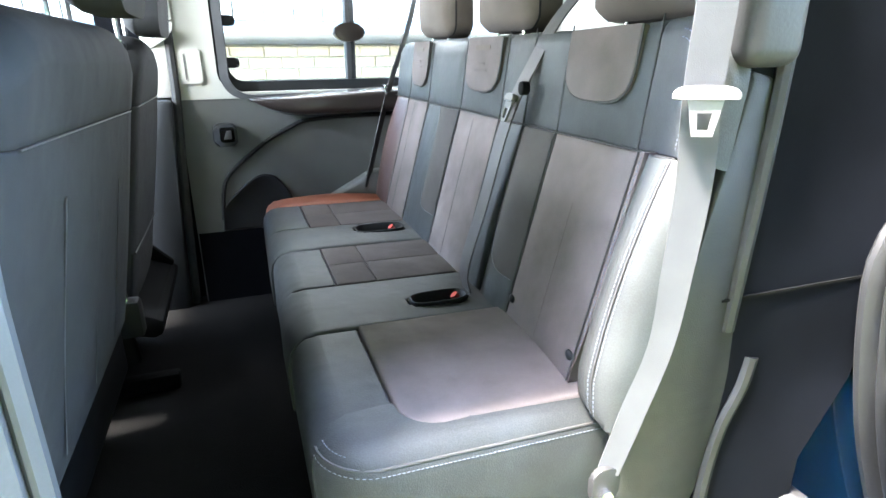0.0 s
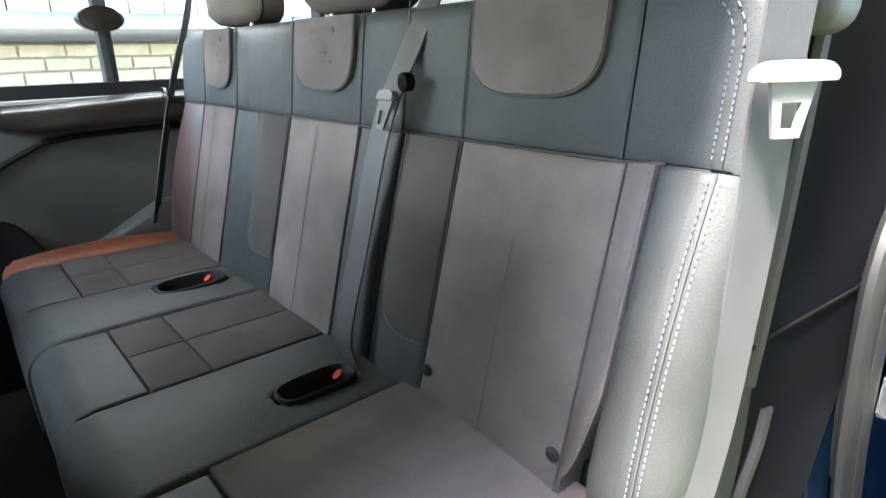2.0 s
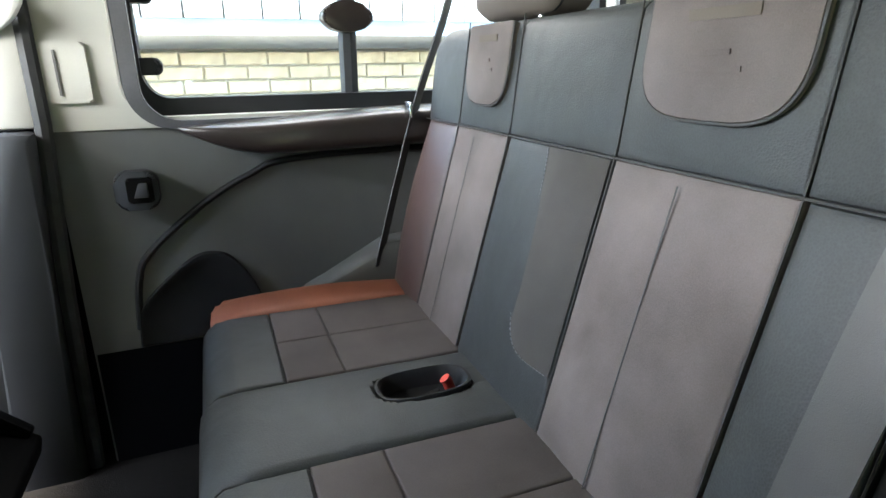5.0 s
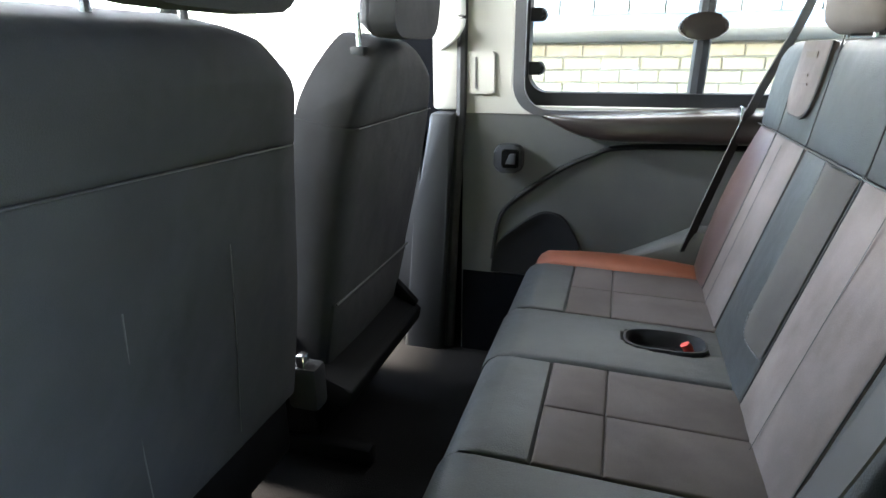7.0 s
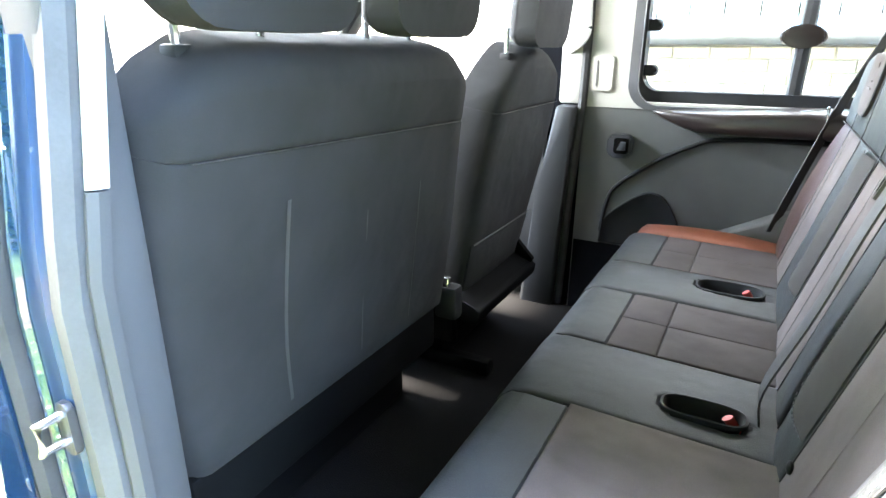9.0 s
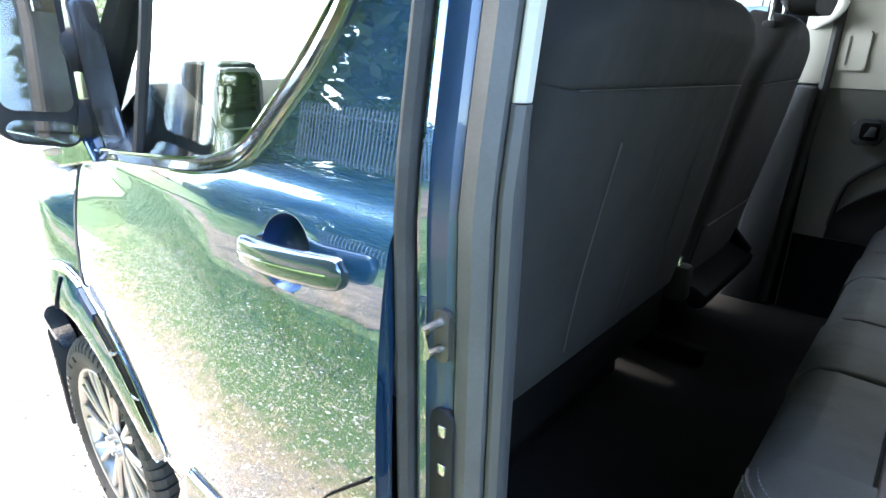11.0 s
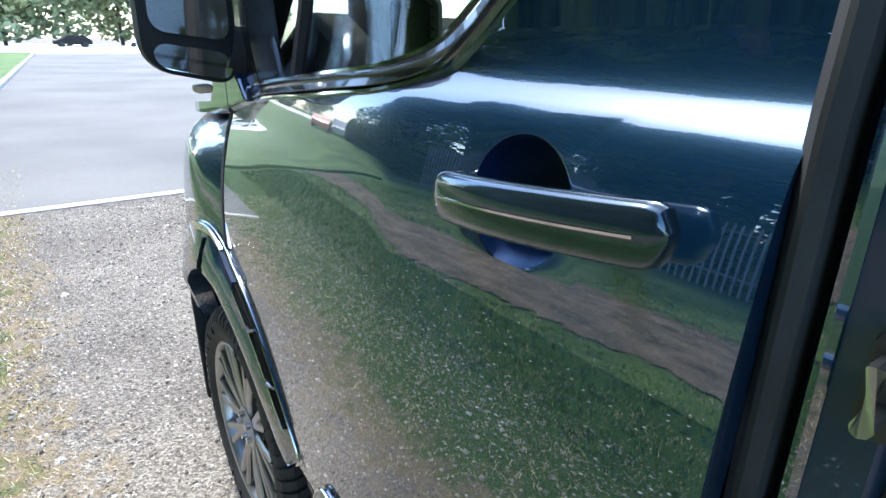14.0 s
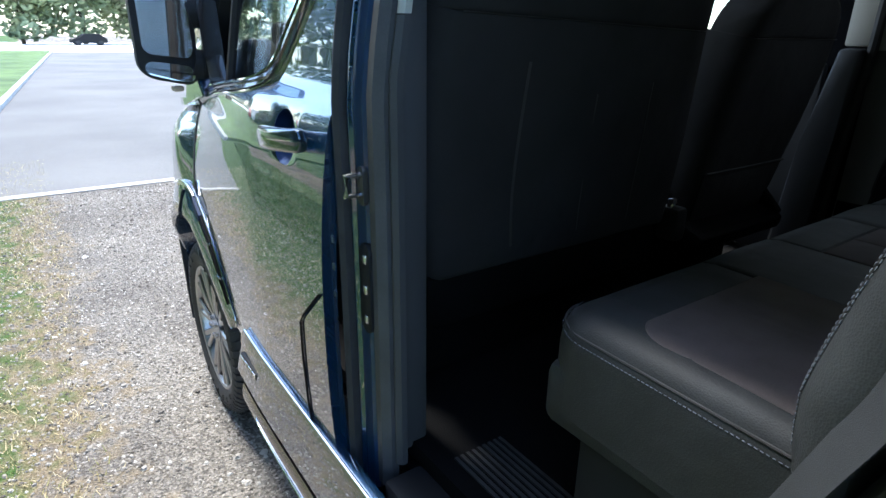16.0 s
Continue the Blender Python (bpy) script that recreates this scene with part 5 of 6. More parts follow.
def on_bolster(y, v):
    """Height of the near bolster's surface."""
    d, u, w = y - 0.565, 2 * (y - 0.565) / 0.097 - 1, 2 * (v - 0.012) / (SEAM_V - 0.013) - 1
    e = v - 0.012
    h = min(-(0.046 - math.sqrt(0.046 ** 2 - (0.046 - min(d, 0.046)) ** 2)), -(0.045 - math.sqrt(0.045 ** 2 - (0.045 - min(e, 0.045)) ** 2)))
    return h + 0.020 * (1 - u * u) * (1 - w * w) + 0.018 * min(1.0, max(0.0, (v - 0.01) / 0.08))


for y in (0.591, 0.601):
    stitches([PB(y, v, on_bolster(y, v) + 0.0012) for v in lin(0.035, 0.405, 26)], size=0.0009)
part("bolster_seam", sweep([PB(0.596, v, on_bolster(0.596, v) + 0.0004) for v in lin(0.03, 0.408, 26)], 0.0012, 0.0012, 5, (1, 0, 0)), SEAM, bench)
stitches([flange(v, 0.93) + Vector((-0.002, 0, 0)) for v in lin(0.10, 0.405, 24)], size=0.0009)
for off in (0.030, 0.040):
    arc = [(0.570 + off, v) for v in lin(0.42, 0.51, 5)] + [(0.660 - (0.09 - off) * math.cos(t), 0.515 + (0.09 - off) * math.sin(t)) for t in lin(0, 1.45, 8)]
    stitches([PB(y, v, 0.0045 - 0.2 * max(0, 0.034 - off)) for y, v in arc], size=0.0010)
for edge in INSET_EDGES:
    stitches(edge, m=THREAD, size=0.0010)
for y, v0, v1 in ((0.845, 0.02, 0.30), (1.372, 0.02, 0.395), (1.885, 0.02, 0.395)):
    part("pleat", sweep([PB(y, v, 0.0062) for v in lin(v0, v1, 10)], 0.0014, 0.0006, 4, (1, 0, 0)), SEAM if y > 1 else SUEDE, bench)
for y in (0.716, 0.962):
    b = bmesh.new()
    bmesh.ops.create_uvsphere(b, u_segments=12, v_segments=6, radius=0.0095, matrix=Matrix.Translation(PB(y, 0.072, 0.004)) @ Matrix.Diagonal((0.5, 1, 1, 1)))
    part("trim_button", b, BLACKTRIM, bench)

# backrest shell and near side panel
shell = bmesh.new()
prism([(0.50, 0.80), (0.505, 0.97), (0.545, 1.12), (0.645, 1.53), (0.70, 1.52), (0.70, 1.30), (0.66, 0.97), (0.66, 0.80)], "y", 0.605, 2.17, 0.02, bm=shell)
part("backrest_shell", shell, LEATHER, bench)
# Cover painted darker than the seats, as little light falls on it.
part("side_valance", prism([(0.465, 0.80), (0.48, 0.97), (0.56, 1.20), (0.61, 1.47), (0.655, 1.46), (0.655, 1.00), (0.635, 0.82), (0.58, 0.70), (0.50, 0.70)], "y", 0.585, 0.612, 0.010), VALANCE, bench, "folded grey side cover")

# cushion
def near_edge(x):
    """Outer edge of the suede on the place by the door, rounded at both ends."""
    f, g = min(0.06, max(0.0, 0.227 - x)), min(0.02, max(0.0, x - 0.465))
    return 0.664 + 0.06 - math.sqrt(0.06 ** 2 - f * f) + 0.02 - math.sqrt(0.02 ** 2 - g * g)


for y0, y1 in ((0.70, 1.013), (1.255, 1.533), (1.755, 2.043)):
    part("front_roll", pad(PC, y0, y1, 0.035, 0.166, 0.16, (0.006, 0.006, 0.055, 0.005), 0.002), LEATHER, bench)
    xm, ym = 0.262, (y0 + y1) / 2
    if y0 < 0.8:
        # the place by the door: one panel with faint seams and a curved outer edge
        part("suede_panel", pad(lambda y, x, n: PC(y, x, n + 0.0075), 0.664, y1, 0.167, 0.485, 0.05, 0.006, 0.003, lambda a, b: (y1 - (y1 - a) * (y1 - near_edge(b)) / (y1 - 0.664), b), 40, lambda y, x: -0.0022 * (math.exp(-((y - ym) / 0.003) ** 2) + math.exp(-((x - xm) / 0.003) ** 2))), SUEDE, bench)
        continue
    for a0, a1 in ((y0, ym - 0.0005), (ym + 0.0005, y1)):
        for b0, b1 in ((0.167, xm - 0.0005), (xm + 0.0005, 0.50)):
            # Darker copy of the suede, painting in the shade on these places.
            part("suede_panel", pad(PC, a0, a1, b0, b1, 0.05, 0.004, 0.004, n=3), SHADESUEDE, bench)
    part("cross_stitch", sweep([PC(ym, x, -0.004) for x in lin(0.17, 0.49, 6)], 0.002, 0.002, 4), SEAM, bench)
    part("cross_stitch", sweep([PC(y, xm, -0.004) for y in lin(y0 + 0.01, y1 - 0.01, 6)], 0.002, 0.002, 4), SEAM, bench)


def round_corner(a, b):
    """Plan of the side bolster: its front outer corner is rounded."""
    d = a - 0.622
    s = 0.09 - math.sqrt(max(0.0, 0.09 ** 2 - (0.09 - d) ** 2)) if d < 0.09 else 0.0
    return a, 0.036 + s + (b - 0.036) * (0.464 - s) / 0.464


part("side_bolster", pad(PC, 0.622, 0.748, 0.036, 0.50, 0.16, (0.045, 0.004, 0.055, 0.02), 0.007, round_corner, 16), LEATHER, bench)
part("side_bolster", pad(PC, 2.045, 2.185, 0.05, 0.50, 0.16, (0.006, 0.06, 0.06, 0.02), 0.018), REDLEATHER, bench, "rust-coloured leather bolster")


def sunk(yc, xc=0.37, ly=0.038, lx=0.070):
    """Depression of a centre pad where its tray sits."""
    def fn(y, x):
        q = (abs((y - yc) / ly) ** 3 + abs((x - xc) / lx) ** 3) ** (1 / 3)
        t = min(1.0, max(0.0, (1.06 - q) / 0.16))
        return -0.045 * t * t * (3 - 2 * t)
    return fn


pads = [part("centre_pad", pad(PC, 1.015, 1.253, 0.03, 0.50, 0.16, (0.010, 0.010, 0.06, 0.02), 0.010, None, 44, sunk(1.092, 0.360, 0.030, 0.063)), LEATHER, bench), part("centre_pad", pad(PC, 1.535, 1.753, 0.03, 0.50, 0.16, (0.012, 0.012, 0.06, 0.02), 0.012, None, 44, sunk(1.655, 0.362, 0.041, 0.073)), LEATHER, bench)]


def welt(n, off):
    """A line round the outer front corner of the side bolster, n below its top and off inside its outline."""
    r = 0.09 - off
    line = [(0.622 + off, x) for x in lin(0.49, 0.036 + 0.09, 18)] + [(0.712 - r * math.cos(t), 0.126 - r * math.sin(t)) for t in lin(0.1, 1.5, 14)]
    return [PC(y, x, n) for y, x in line]


stitches(welt(-0.0115, 0.0165), size=0.0009)
stitches(welt(-0.031, 0.0022), size=0.0009)
part("bolster_piping", sweep(welt(-0.0215, 0.0062), 0.0022, 0.0022, 6), SEAM, bench)


def tray(xc, yc, lx, ly, parent):
    """A black moulded cup with a thin rim, sunk in the centre pad."""
    bm = bmesh.new()
    z = PC(yc, xc, 0).z + 0.010
    rings = []
    for s, d in ((1.05, -0.004), (1.04, 0.003), (0.98, 0.004), (0.93, 0.0), (0.90, -0.012), (0.86, -0.028), (0.5, -0.032), (0.05, -0.032)):
        ring = []
        for k in range(40):
            a = 2 * math.pi * k / 40
            cx, sy = math.cos(a), math.sin(a)
            ring.append(bm.verts.new((xc + lx / 2 * s * math.copysign(abs(cx) ** 0.667, cx), yc + ly / 2 * s * math.copysign(abs(sy) ** 0.667, sy), z + d)))
        rings.append(ring)
    for a, b in zip(rings, rings[1:]):
        for k in range(40):
            bm.faces.new((a[k], a[(k + 1) % 40], b[(k + 1) % 40], b[k]))
    bm.faces.new(rings[-1])
    return part("moulded_tray", bm, BLACKTRIM, parent, "black oval tray")


for xc, yc, lx, ly, p in ((0.360, 1.092, 0.125, 0.058, pads[0]), (0.362, 1.655, 0.145, 0.080, pads[1])):
    tr = tray(xc, yc, lx, ly, p)
    part("buckle", sweep([(xc + 0.050, yc + 0.010, 0.962), (xc + 0.042, yc + 0.003, 0.982), (xc + 0.035, yc - 0.002, 0.992)], 0.009, 0.005, 10, (0, 1, 0)), REDPLASTIC, tr, "red belt buckle")
    part("buckle_stalk", sweep([(xc + 0.018, yc - 0.012, 0.962), (xc + 0.012, yc - 0.014, 0.980)], 0.010, 0.005, 8, (0, 1, 0)), DARKPLASTIC, tr)
# underside
part("cushion_base", box(0.055, 0.62, 0.626, 2.18, 0.79, 0.90, 0.02), LEATHER, bench)
part("plinth", box(0.12, 0.64, 0.64, 2.15, FLOOR, 0.80, 0.02), BLACKTRIM, bench)


# headrests
def headrest(y, w, xb, zb, parent, m1, m2, h=0.20, lean=0.0, t=0.10, px=0.03):
    """A padded headrest on two posts; zb is its lower edge, xb its middle."""
    def P(a, b, n):
        return Vector((xb - n + lean * b, y + a, zb + b))
    def oval(a, b):
        d = w / 2 - abs(a)
        q = 0.06 - math.sqrt(max(0, 0.06 ** 2 - (0.06 - d) ** 2)) if d < 0.06 else 0.0
        return a, q * 0.75 + b * (h - 1.75 * q) / h
    hr = part("headrest", pad(P, -w / 2, w / 2, 0.0, h, t * 0.62, 0.04, 0.016, oval), m1, parent)
    part("headrest_back", pad(lambda a, b, n: P(a, b, -0.058 - n), -w / 2 + 0.002, w / 2 - 0.002, 0.002, h - 0.002, 0.03, 0.035, 0.012, oval), m2, hr)
    for s in (-1, 1):
        part("post", sweep([(xb + px, y + s * w * 0.24, zb - 0.09), (xb + px, y + s * w * 0.24, zb + 0.05)], 0.006, 0.006, 8, (0, 1, 0)), STEEL, hr)
        part("post_sleeve", box(xb + px - 0.015, xb + px + 0.015, y + s * w * 0.24 - 0.014, y + s * w * 0.24 + 0.014, zb - 0.032, zb - 0.014, 0.004), BLACKTRIM, hr)
    return hr


for y, w in ((0.83, 0.33), (1.375, 0.31), (1.90, 0.31)):
    headrest(y, w, 0.625, 1.538, bench, HEADCLOTH, BLACKTRIM, 0.2, 0, 0.13)


# seat belts
def tongue(parent, c, ydir, s=1.0, m=TONGUE, wide=0.052, updir=(0, 0, 1)):
    """A pressed steel belt tongue with a slotted plate."""
    c = Vector(c)
    u = Vector(ydir).normalized()
    w = Vector(updir).normalized()
    def loc(a, b):
        return c + u * a * s + w * b * s
    nr = u.cross(w)
    bb = bmesh.new()
    out = [loc(wide * math.copysign(abs(math.cos(t)) ** 0.5, math.cos(t)), 0.002 + 0.011 * math.copysign(abs(math.sin(t)) ** 0.7, math.sin(t)) - 0.006 * abs(math.cos(t)) ** 3) for t in [2 * math.pi * k / 28 for k in range(28)]]
    R3 = [[bb.verts.new(c + (p - c) * q + nr * d) for p in out] for q, d in ((0.93, 0.006), (1, 0.003), (1, -0.003), (0.93, -0.006))]
    for p, q in zip(R3, R3[1:]):
        for k in range(28):
            bb.faces.new((p[k], p[(k + 1) % 28], q[(k + 1) % 28], q[k]))
    bb.faces.new(R3[0])
    bb.faces.new(R3[-1])
    bar = part("tongue_bar", bb, m, parent, "pressed metal belt tongue")
    fr = bmesh.new()
    o = [(-0.028, -0.008), (0.028, -0.008), (0.016, -0.068), (-0.016, -0.068)]
    i = [(-0.012, -0.030), (0.012, -0.030), (0.009, -0.058), (-0.009, -0.058)]
    nrm = u.cross(w)
    R = [[fr.verts.new(loc(*p) + nrm * d) for p in q] for q, d in ((o, 0.002), (i, 0.002), (i, -0.002), (o, -0.002))]
    for k in range(4):
        for j in range(4):
            fr.faces.new((R[k][j], R[k][(j + 1) % 4], R[(k + 1) % 4][(j + 1) % 4], R[(k + 1) % 4][j]))
    part("tongue_plate", fr, m, bar, smooth=False)


belt1 = thing("seat_belt", "pale grey seat belt hanging beside the rear seat", "seat belt", "seat belts")
part("webbing", ribbon(bez([(0.60, 0.540, 1.84), (0.525, 0.556, 1.62), (0.516, 0.560, 1.52), (0.515, 0.562, 1.43), (0.520, 0.562, 1.337), (0.511, 0.561, 1.227), (0.496, 0.560, 1.117), (0.463, 0.560, 1.014), (0.432, 0.560, 0.925)]), lambda t: 0.046 * (1 - 0.6 * max(0.0, t - 0.45)), 0.003, (1, -0.45, 0)), WEB, belt1)
tongue(belt1, (0.508, 0.548, 1.445), (0.85, -0.5, 0), 0.72)
anch = part("anchor", prism(rounded(0.405, 0.450, 0.875, 0.935, 0.018), "y", 0.554, 0.566, 0.003), DARKSEAL, belt1)
part("anchor_bolt", prism([(0.424 + 0.011 * math.cos(t), 0.893 + 0.011 * math.sin(t)) for t in [2 * math.pi * k / 6 for k in range(6)]], "y", 0.545, 0.556), STEEL, anch)
belt2 = thing("seat_belt", "dark grey seat belt lying down the middle of the backrest", "seat belt", "seat belts")
part("webbing", ribbon(bez([(0.72, 1.075, 1.66), (0.625, 1.085, 1.565), (0.570, 1.095, 1.47), (0.525, 1.115, 1.36), (0.480, 1.130, 1.18), (0.437, 1.130, 1.04), (0.44, 1.125, 0.98)]), 0.048, 0.003, (0, 1, 0)), DARKWEB, belt2)
tongue(belt2, (0.523, 1.094, 1.405), (0.1, 1, 0), 0.72, BELTSTEEL, 0.034, (0.27, -0.12, 0.96))
part("belt_stop", prism([(1.068 + 0.012 * math.cos(t), 1.425 + 0.014 * math.sin(t)) for t in [2 * math.pi * k / 14 for k in range(14)]], "x", 0.530, 0.548, 0.003), DARKPLASTIC, belt2)
belt3 = thing("seat_belt", "dark seat belt at the window side of the bench", "seat belt", "seat belts")
part("webbing", ribbon(bez([(0.70, 2.20, 1.86), (0.63, 2.185, 1.60), (0.555, 2.185, 1.40), (0.49, 2.19, 1.18), (0.44, 2.19, 1.0)]), 0.034, 0.003, (0.5, 0.5, 0)), DARKWEB, belt3)
part("tongue_plate", box(0.52, 0.526, 2.15, 2.19, 1.35, 1.385, 0.002), STEEL, belt3)


# ---------------------------------------------------------------- front seats
def seat_back(name, left, right, x_low, z_low, z_top, lean, label, m=CLOTH, seam_at=0.77, tilt=0.0):
    """A front seat seen from behind; left and right: tables of the edges' y over the height (0 to 1)."""
    s = thing(name, label, "seat", "front seats")
    sl, cl = math.sin(radians(lean)), math.cos(radians(lean))
    H = (z_top - z_low) / cl
    left, right = smooth_table(left, 12), smooth_table(right, 12)
    def P(a, b, n):
        h = min(1, max(0, b / H))
        return Vector((x_low + sl * b + cl * n, interp(left, h) + (interp(right, h) - interp(left, h)) * a, z_low + cl * b - sl * n))
    hs = seam_at * H
    w = right[0][1] - left[0][1]
    k = 1 / w
    def shoulders(a, b):
        lim = H
        d = min(a, 1 - a) * w
        r = 0.95 * (H - hs)
        if d < r:
            lim = H - (r - math.sqrt(max(0, r * r - (r - d) ** 2)))
        h0 = hs * (1 + tilt * (0.5 - a))
        return a, h0 + (b - hs) * (lim - h0) / (H - hs)
    def roll(a, b):
        d = min(a, 1 - a) * w
        return -(0.05 - math.sqrt(max(0, 0.05 ** 2 - (0.05 - d) ** 2))) if d < 0.05 else 0.0
    def seam(a):
        """The cross seam falls slightly towards the middle of the van."""
        return hs * (1 + tilt * (0.5 - a))
    part("back_lower", pad(P, 0, 1, 0.0, hs - 0.0005, 0.13, (0.05, 0.05, 0.02, 0.003), 0.006, lambda a, b: (a, b * seam(a) / hs), 16, roll), m, s)
    part("back_upper", pad(P, 0, 1, hs + 0.0005, H, 0.12, (0.05, 0.05, 0.003, 0.05), 0.006, shoulders, 16, roll), m, s)
    part("back_seam", sweep([P(a, seam(a), 0.001) for a in lin(0.06, 0.94, 12)], 0.0016, 0.0010, 5), DARKWEB, s)
    return s, P, H


fb, PF, HF = seat_back("front_bench_seat", [(0, 0.655), (0.35, 0.60), (0.8, 0.60), (1, 0.63)], [(0, 1.495), (0.35, 1.46), (0.77, 1.39), (1, 1.36)], -0.325, 0.87, 1.535, 12.5, "double front passenger seat in dark grey cloth", CLOTH, 0.795, 0.045)
part("seat_cushion", box(-0.92, -0.42, 0.62, 1.45, 0.84, 0.99, 0.05, 3), CLOTH, fb)
part("back_lower_rail", box(-0.42, -0.33, 0.66, 1.44, 0.76, 0.885, 0.012), DARKPLASTIC, fb)
part("seat_base", box(-0.90, -0.42, 0.66, 1.42, FLOOR, 0.84, 0.02), DARKPLASTIC, fb)
for y in (0.76, 1.145):
    headrest(y, 0.285, -0.235, 1.556, fb, CLOTH, CLOTH, 0.2, 0.1, 0.14, -0.025)
for yy, top, wide in ((0.27, 0.47, 0.0040), (0.52, 0.40, 0.0012), (0.74, 0.42, 0.0012)):
    part("panel_stitch", sweep([PF(yy, v, 0.0052) for v in lin(0.06, top, 6)], wide, 0.0005, 4, (1, 0, 0)), DARKWEB, fb)
part("seat_latch", box(-0.36, -0.29, 1.48, 1.53, 0.82, 0.92, 0.012), BLACKTRIM, fb)
part("latch_lever", box(-0.336, -0.315, 1.485, 1.51, 0.90, 0.945, 0.006), STEEL, fb)
fs, PS, HS = seat_back("driver_seat", [(0, 1.58), (0.5, 1.57), (0.8, 1.60), (1, 1.68)], [(0, 2.05), (0.5, 2.11), (0.8, 2.10), (1, 2.0)], -0.335, 0.84, 1.535, 10.5, "single driver seat in grey cloth with a rear pocket", CLOTH)
part("map_pocket", pad(PS, 0.06, 0.94, 0.0, 0.17, 0.02, 0.010, 0.016), CLOTH, fs)
part("pocket_edge", sweep([PS(y, 0.168, 0.004) for y in lin(0.07, 0.93, 8)], 0.003, 0.003, 6), WEB, fs)
# Widened inwards, unseen, to keep the windscreen lamp off the floor.
part("seat_cushion", box(-0.92, -0.42, 1.475, 2.06, 0.86, 1.02, 0.05, 3), CLOTH, fs)
part("seat_pedestal", box(-0.88, -0.42, 1.64, 2.02, FLOOR, 0.86, 0.02), DARKPLASTIC, fs)
part("seat_hinge_cover", prism([(-0.48, 0.72), (-0.32, 0.72), (-0.33, 0.80), (-0.38, 0.88), (-0.48, 0.90)], "y", 1.53, 1.57, 0.012), DARKPLASTIC, fs)
part("seat_runner", box(-0.70, -0.25, 1.62, 1.66, FLOOR, FLOOR + 0.05, 0.008), DARKPLASTIC, fs)
part("rear_tray", prism([(-0.40, 0.81), (-0.285, 0.775), (-0.262, 0.785), (-0.255, 0.822), (-0.275, 0.832), (-0.40, 0.885)], "y", 1.565, 2.03, 0.006), DARKPLASTIC, fs)
part("tray_arm", prism([(-0.42, 0.86), (-0.40, 0.94), (-0.36, 0.94), (-0.262, 0.84), (-0.28, 0.81)], "y", 2.01, 2.035, 0.006), DARKPLASTIC, fs)
headrest(1.78, 0.27, -0.245, 1.54, fs, CLOTH, CLOTH, 0.2, 0.1, 0.13, -0.02)

# ---------------------------------------------------------------- outside
ground = tagged(part("ground", sheet(lambda x, y: (x, y, GZ), lin(-400, 400, 8), lin(-400, 400, 8)), GROUND), "pale worn gravel of the parking place", "ground", kind="structure")
road = tagged(part("road", box(-58, -6.05, -0.55, 14, GZ - 0.05, GZ + 0.006), ASPHALT), "weathered grey asphalt road", "road", kind="structure")
# The pale colour carries the strong sunlight on the far ground.
tagged(part("yard", box(-120, -24, -30, 40, GZ - 0.05, GZ + 0.004), SUNYARD), "yard beyond the road, its sunlit brightness painted in", "pavement", kind="structure")
tagged(part("edging_strip", box(-6.15, -6.02, -0.55, 14, GZ - 0.05, GZ + 0.012, 0.004), CONCRETE), "pale concrete edging between gravel and asphalt", "edging", kind="structure")


def track(x):
    """Middle line of the bare earth track, which nears the van towards its front."""
    return -3.45 - 0.19 * max(0.0, x + 3.8) + 0.14 * min(2.5, max(0.0, -4.5 - x)) + 0.08 * math.sin(x * 0.9)


def half_width(x):
    return min(1.32, 0.55 + 0.28 * max(0.0, x + 7.0))


verge = tagged(part("grass_verge", sheet(lambda x, y: (x, y, GZ + 0.015 + 0.02 * noise.noise((x * 0.8, y * 0.8, 0))), lin(-60, 30, 120), [-40, -20, -12, -9] + lin(-8, -2.0, 24)), GRASS), "rough green grass verge", "grass", kind="structure")
tagged(part("dirt_path", sheet(lambda x, v: (x, track(x) + v * (half_width(x) + 0.16 * noise.noise((x * 2.2, 3.0 * v, 0)) + 0.13 * noise.noise((x * 9.0, 5.0 * v, 4.0)) + 0.10 * noise.noise((x * 31.0, 2.0 * v, 9.0))), GZ + 0.035), lin(-12.4, 10, 700), lin(-1, 1, 2)), DIRT), "bare earth track through the grass", "path", kind="structure")
KERB = [(-12.5, -0.62), (-60.0, 2.2)]
kerb = tagged(part("kerb", prism([KERB[0], (-12.5, -0.76), (-60.0, 2.06), KERB[1]], "z", GZ - 0.05, GZ + 0.11, 0.012), CONCRETE), "concrete kerb along the road", "kerb", kind="structure")
tagged(part("verge_by_road", prism([(-12.5, -0.765), (-12.5, -6.0), (-60.0, -6.0), (-60.0, 2.055)], "z", GZ - 0.05, GZ + 0.09), GRASS), "mown grass behind the kerb", "grass", kind="structure")



# stones and grass tufts near the van
def scatter(name, n, x0, x1, y0, y1, make, material, label, category, lift=0.0):
    rnd = random.Random(len(name) * 7 + n)
    verts, faces = [], []
    for _ in range(n):
        x, y = rnd.uniform(x0, x1), rnd.uniform(y0, y1)
        make(rnd, x, y, verts, faces)
    me = bpy.data.meshes.new(name)
    me.from_pydata(verts, [], faces)
    me.materials.append(material)
    ob = tagged(new(name, me), label, category, kind="stuff")
    ob.location.z = GZ + lift
    return ob


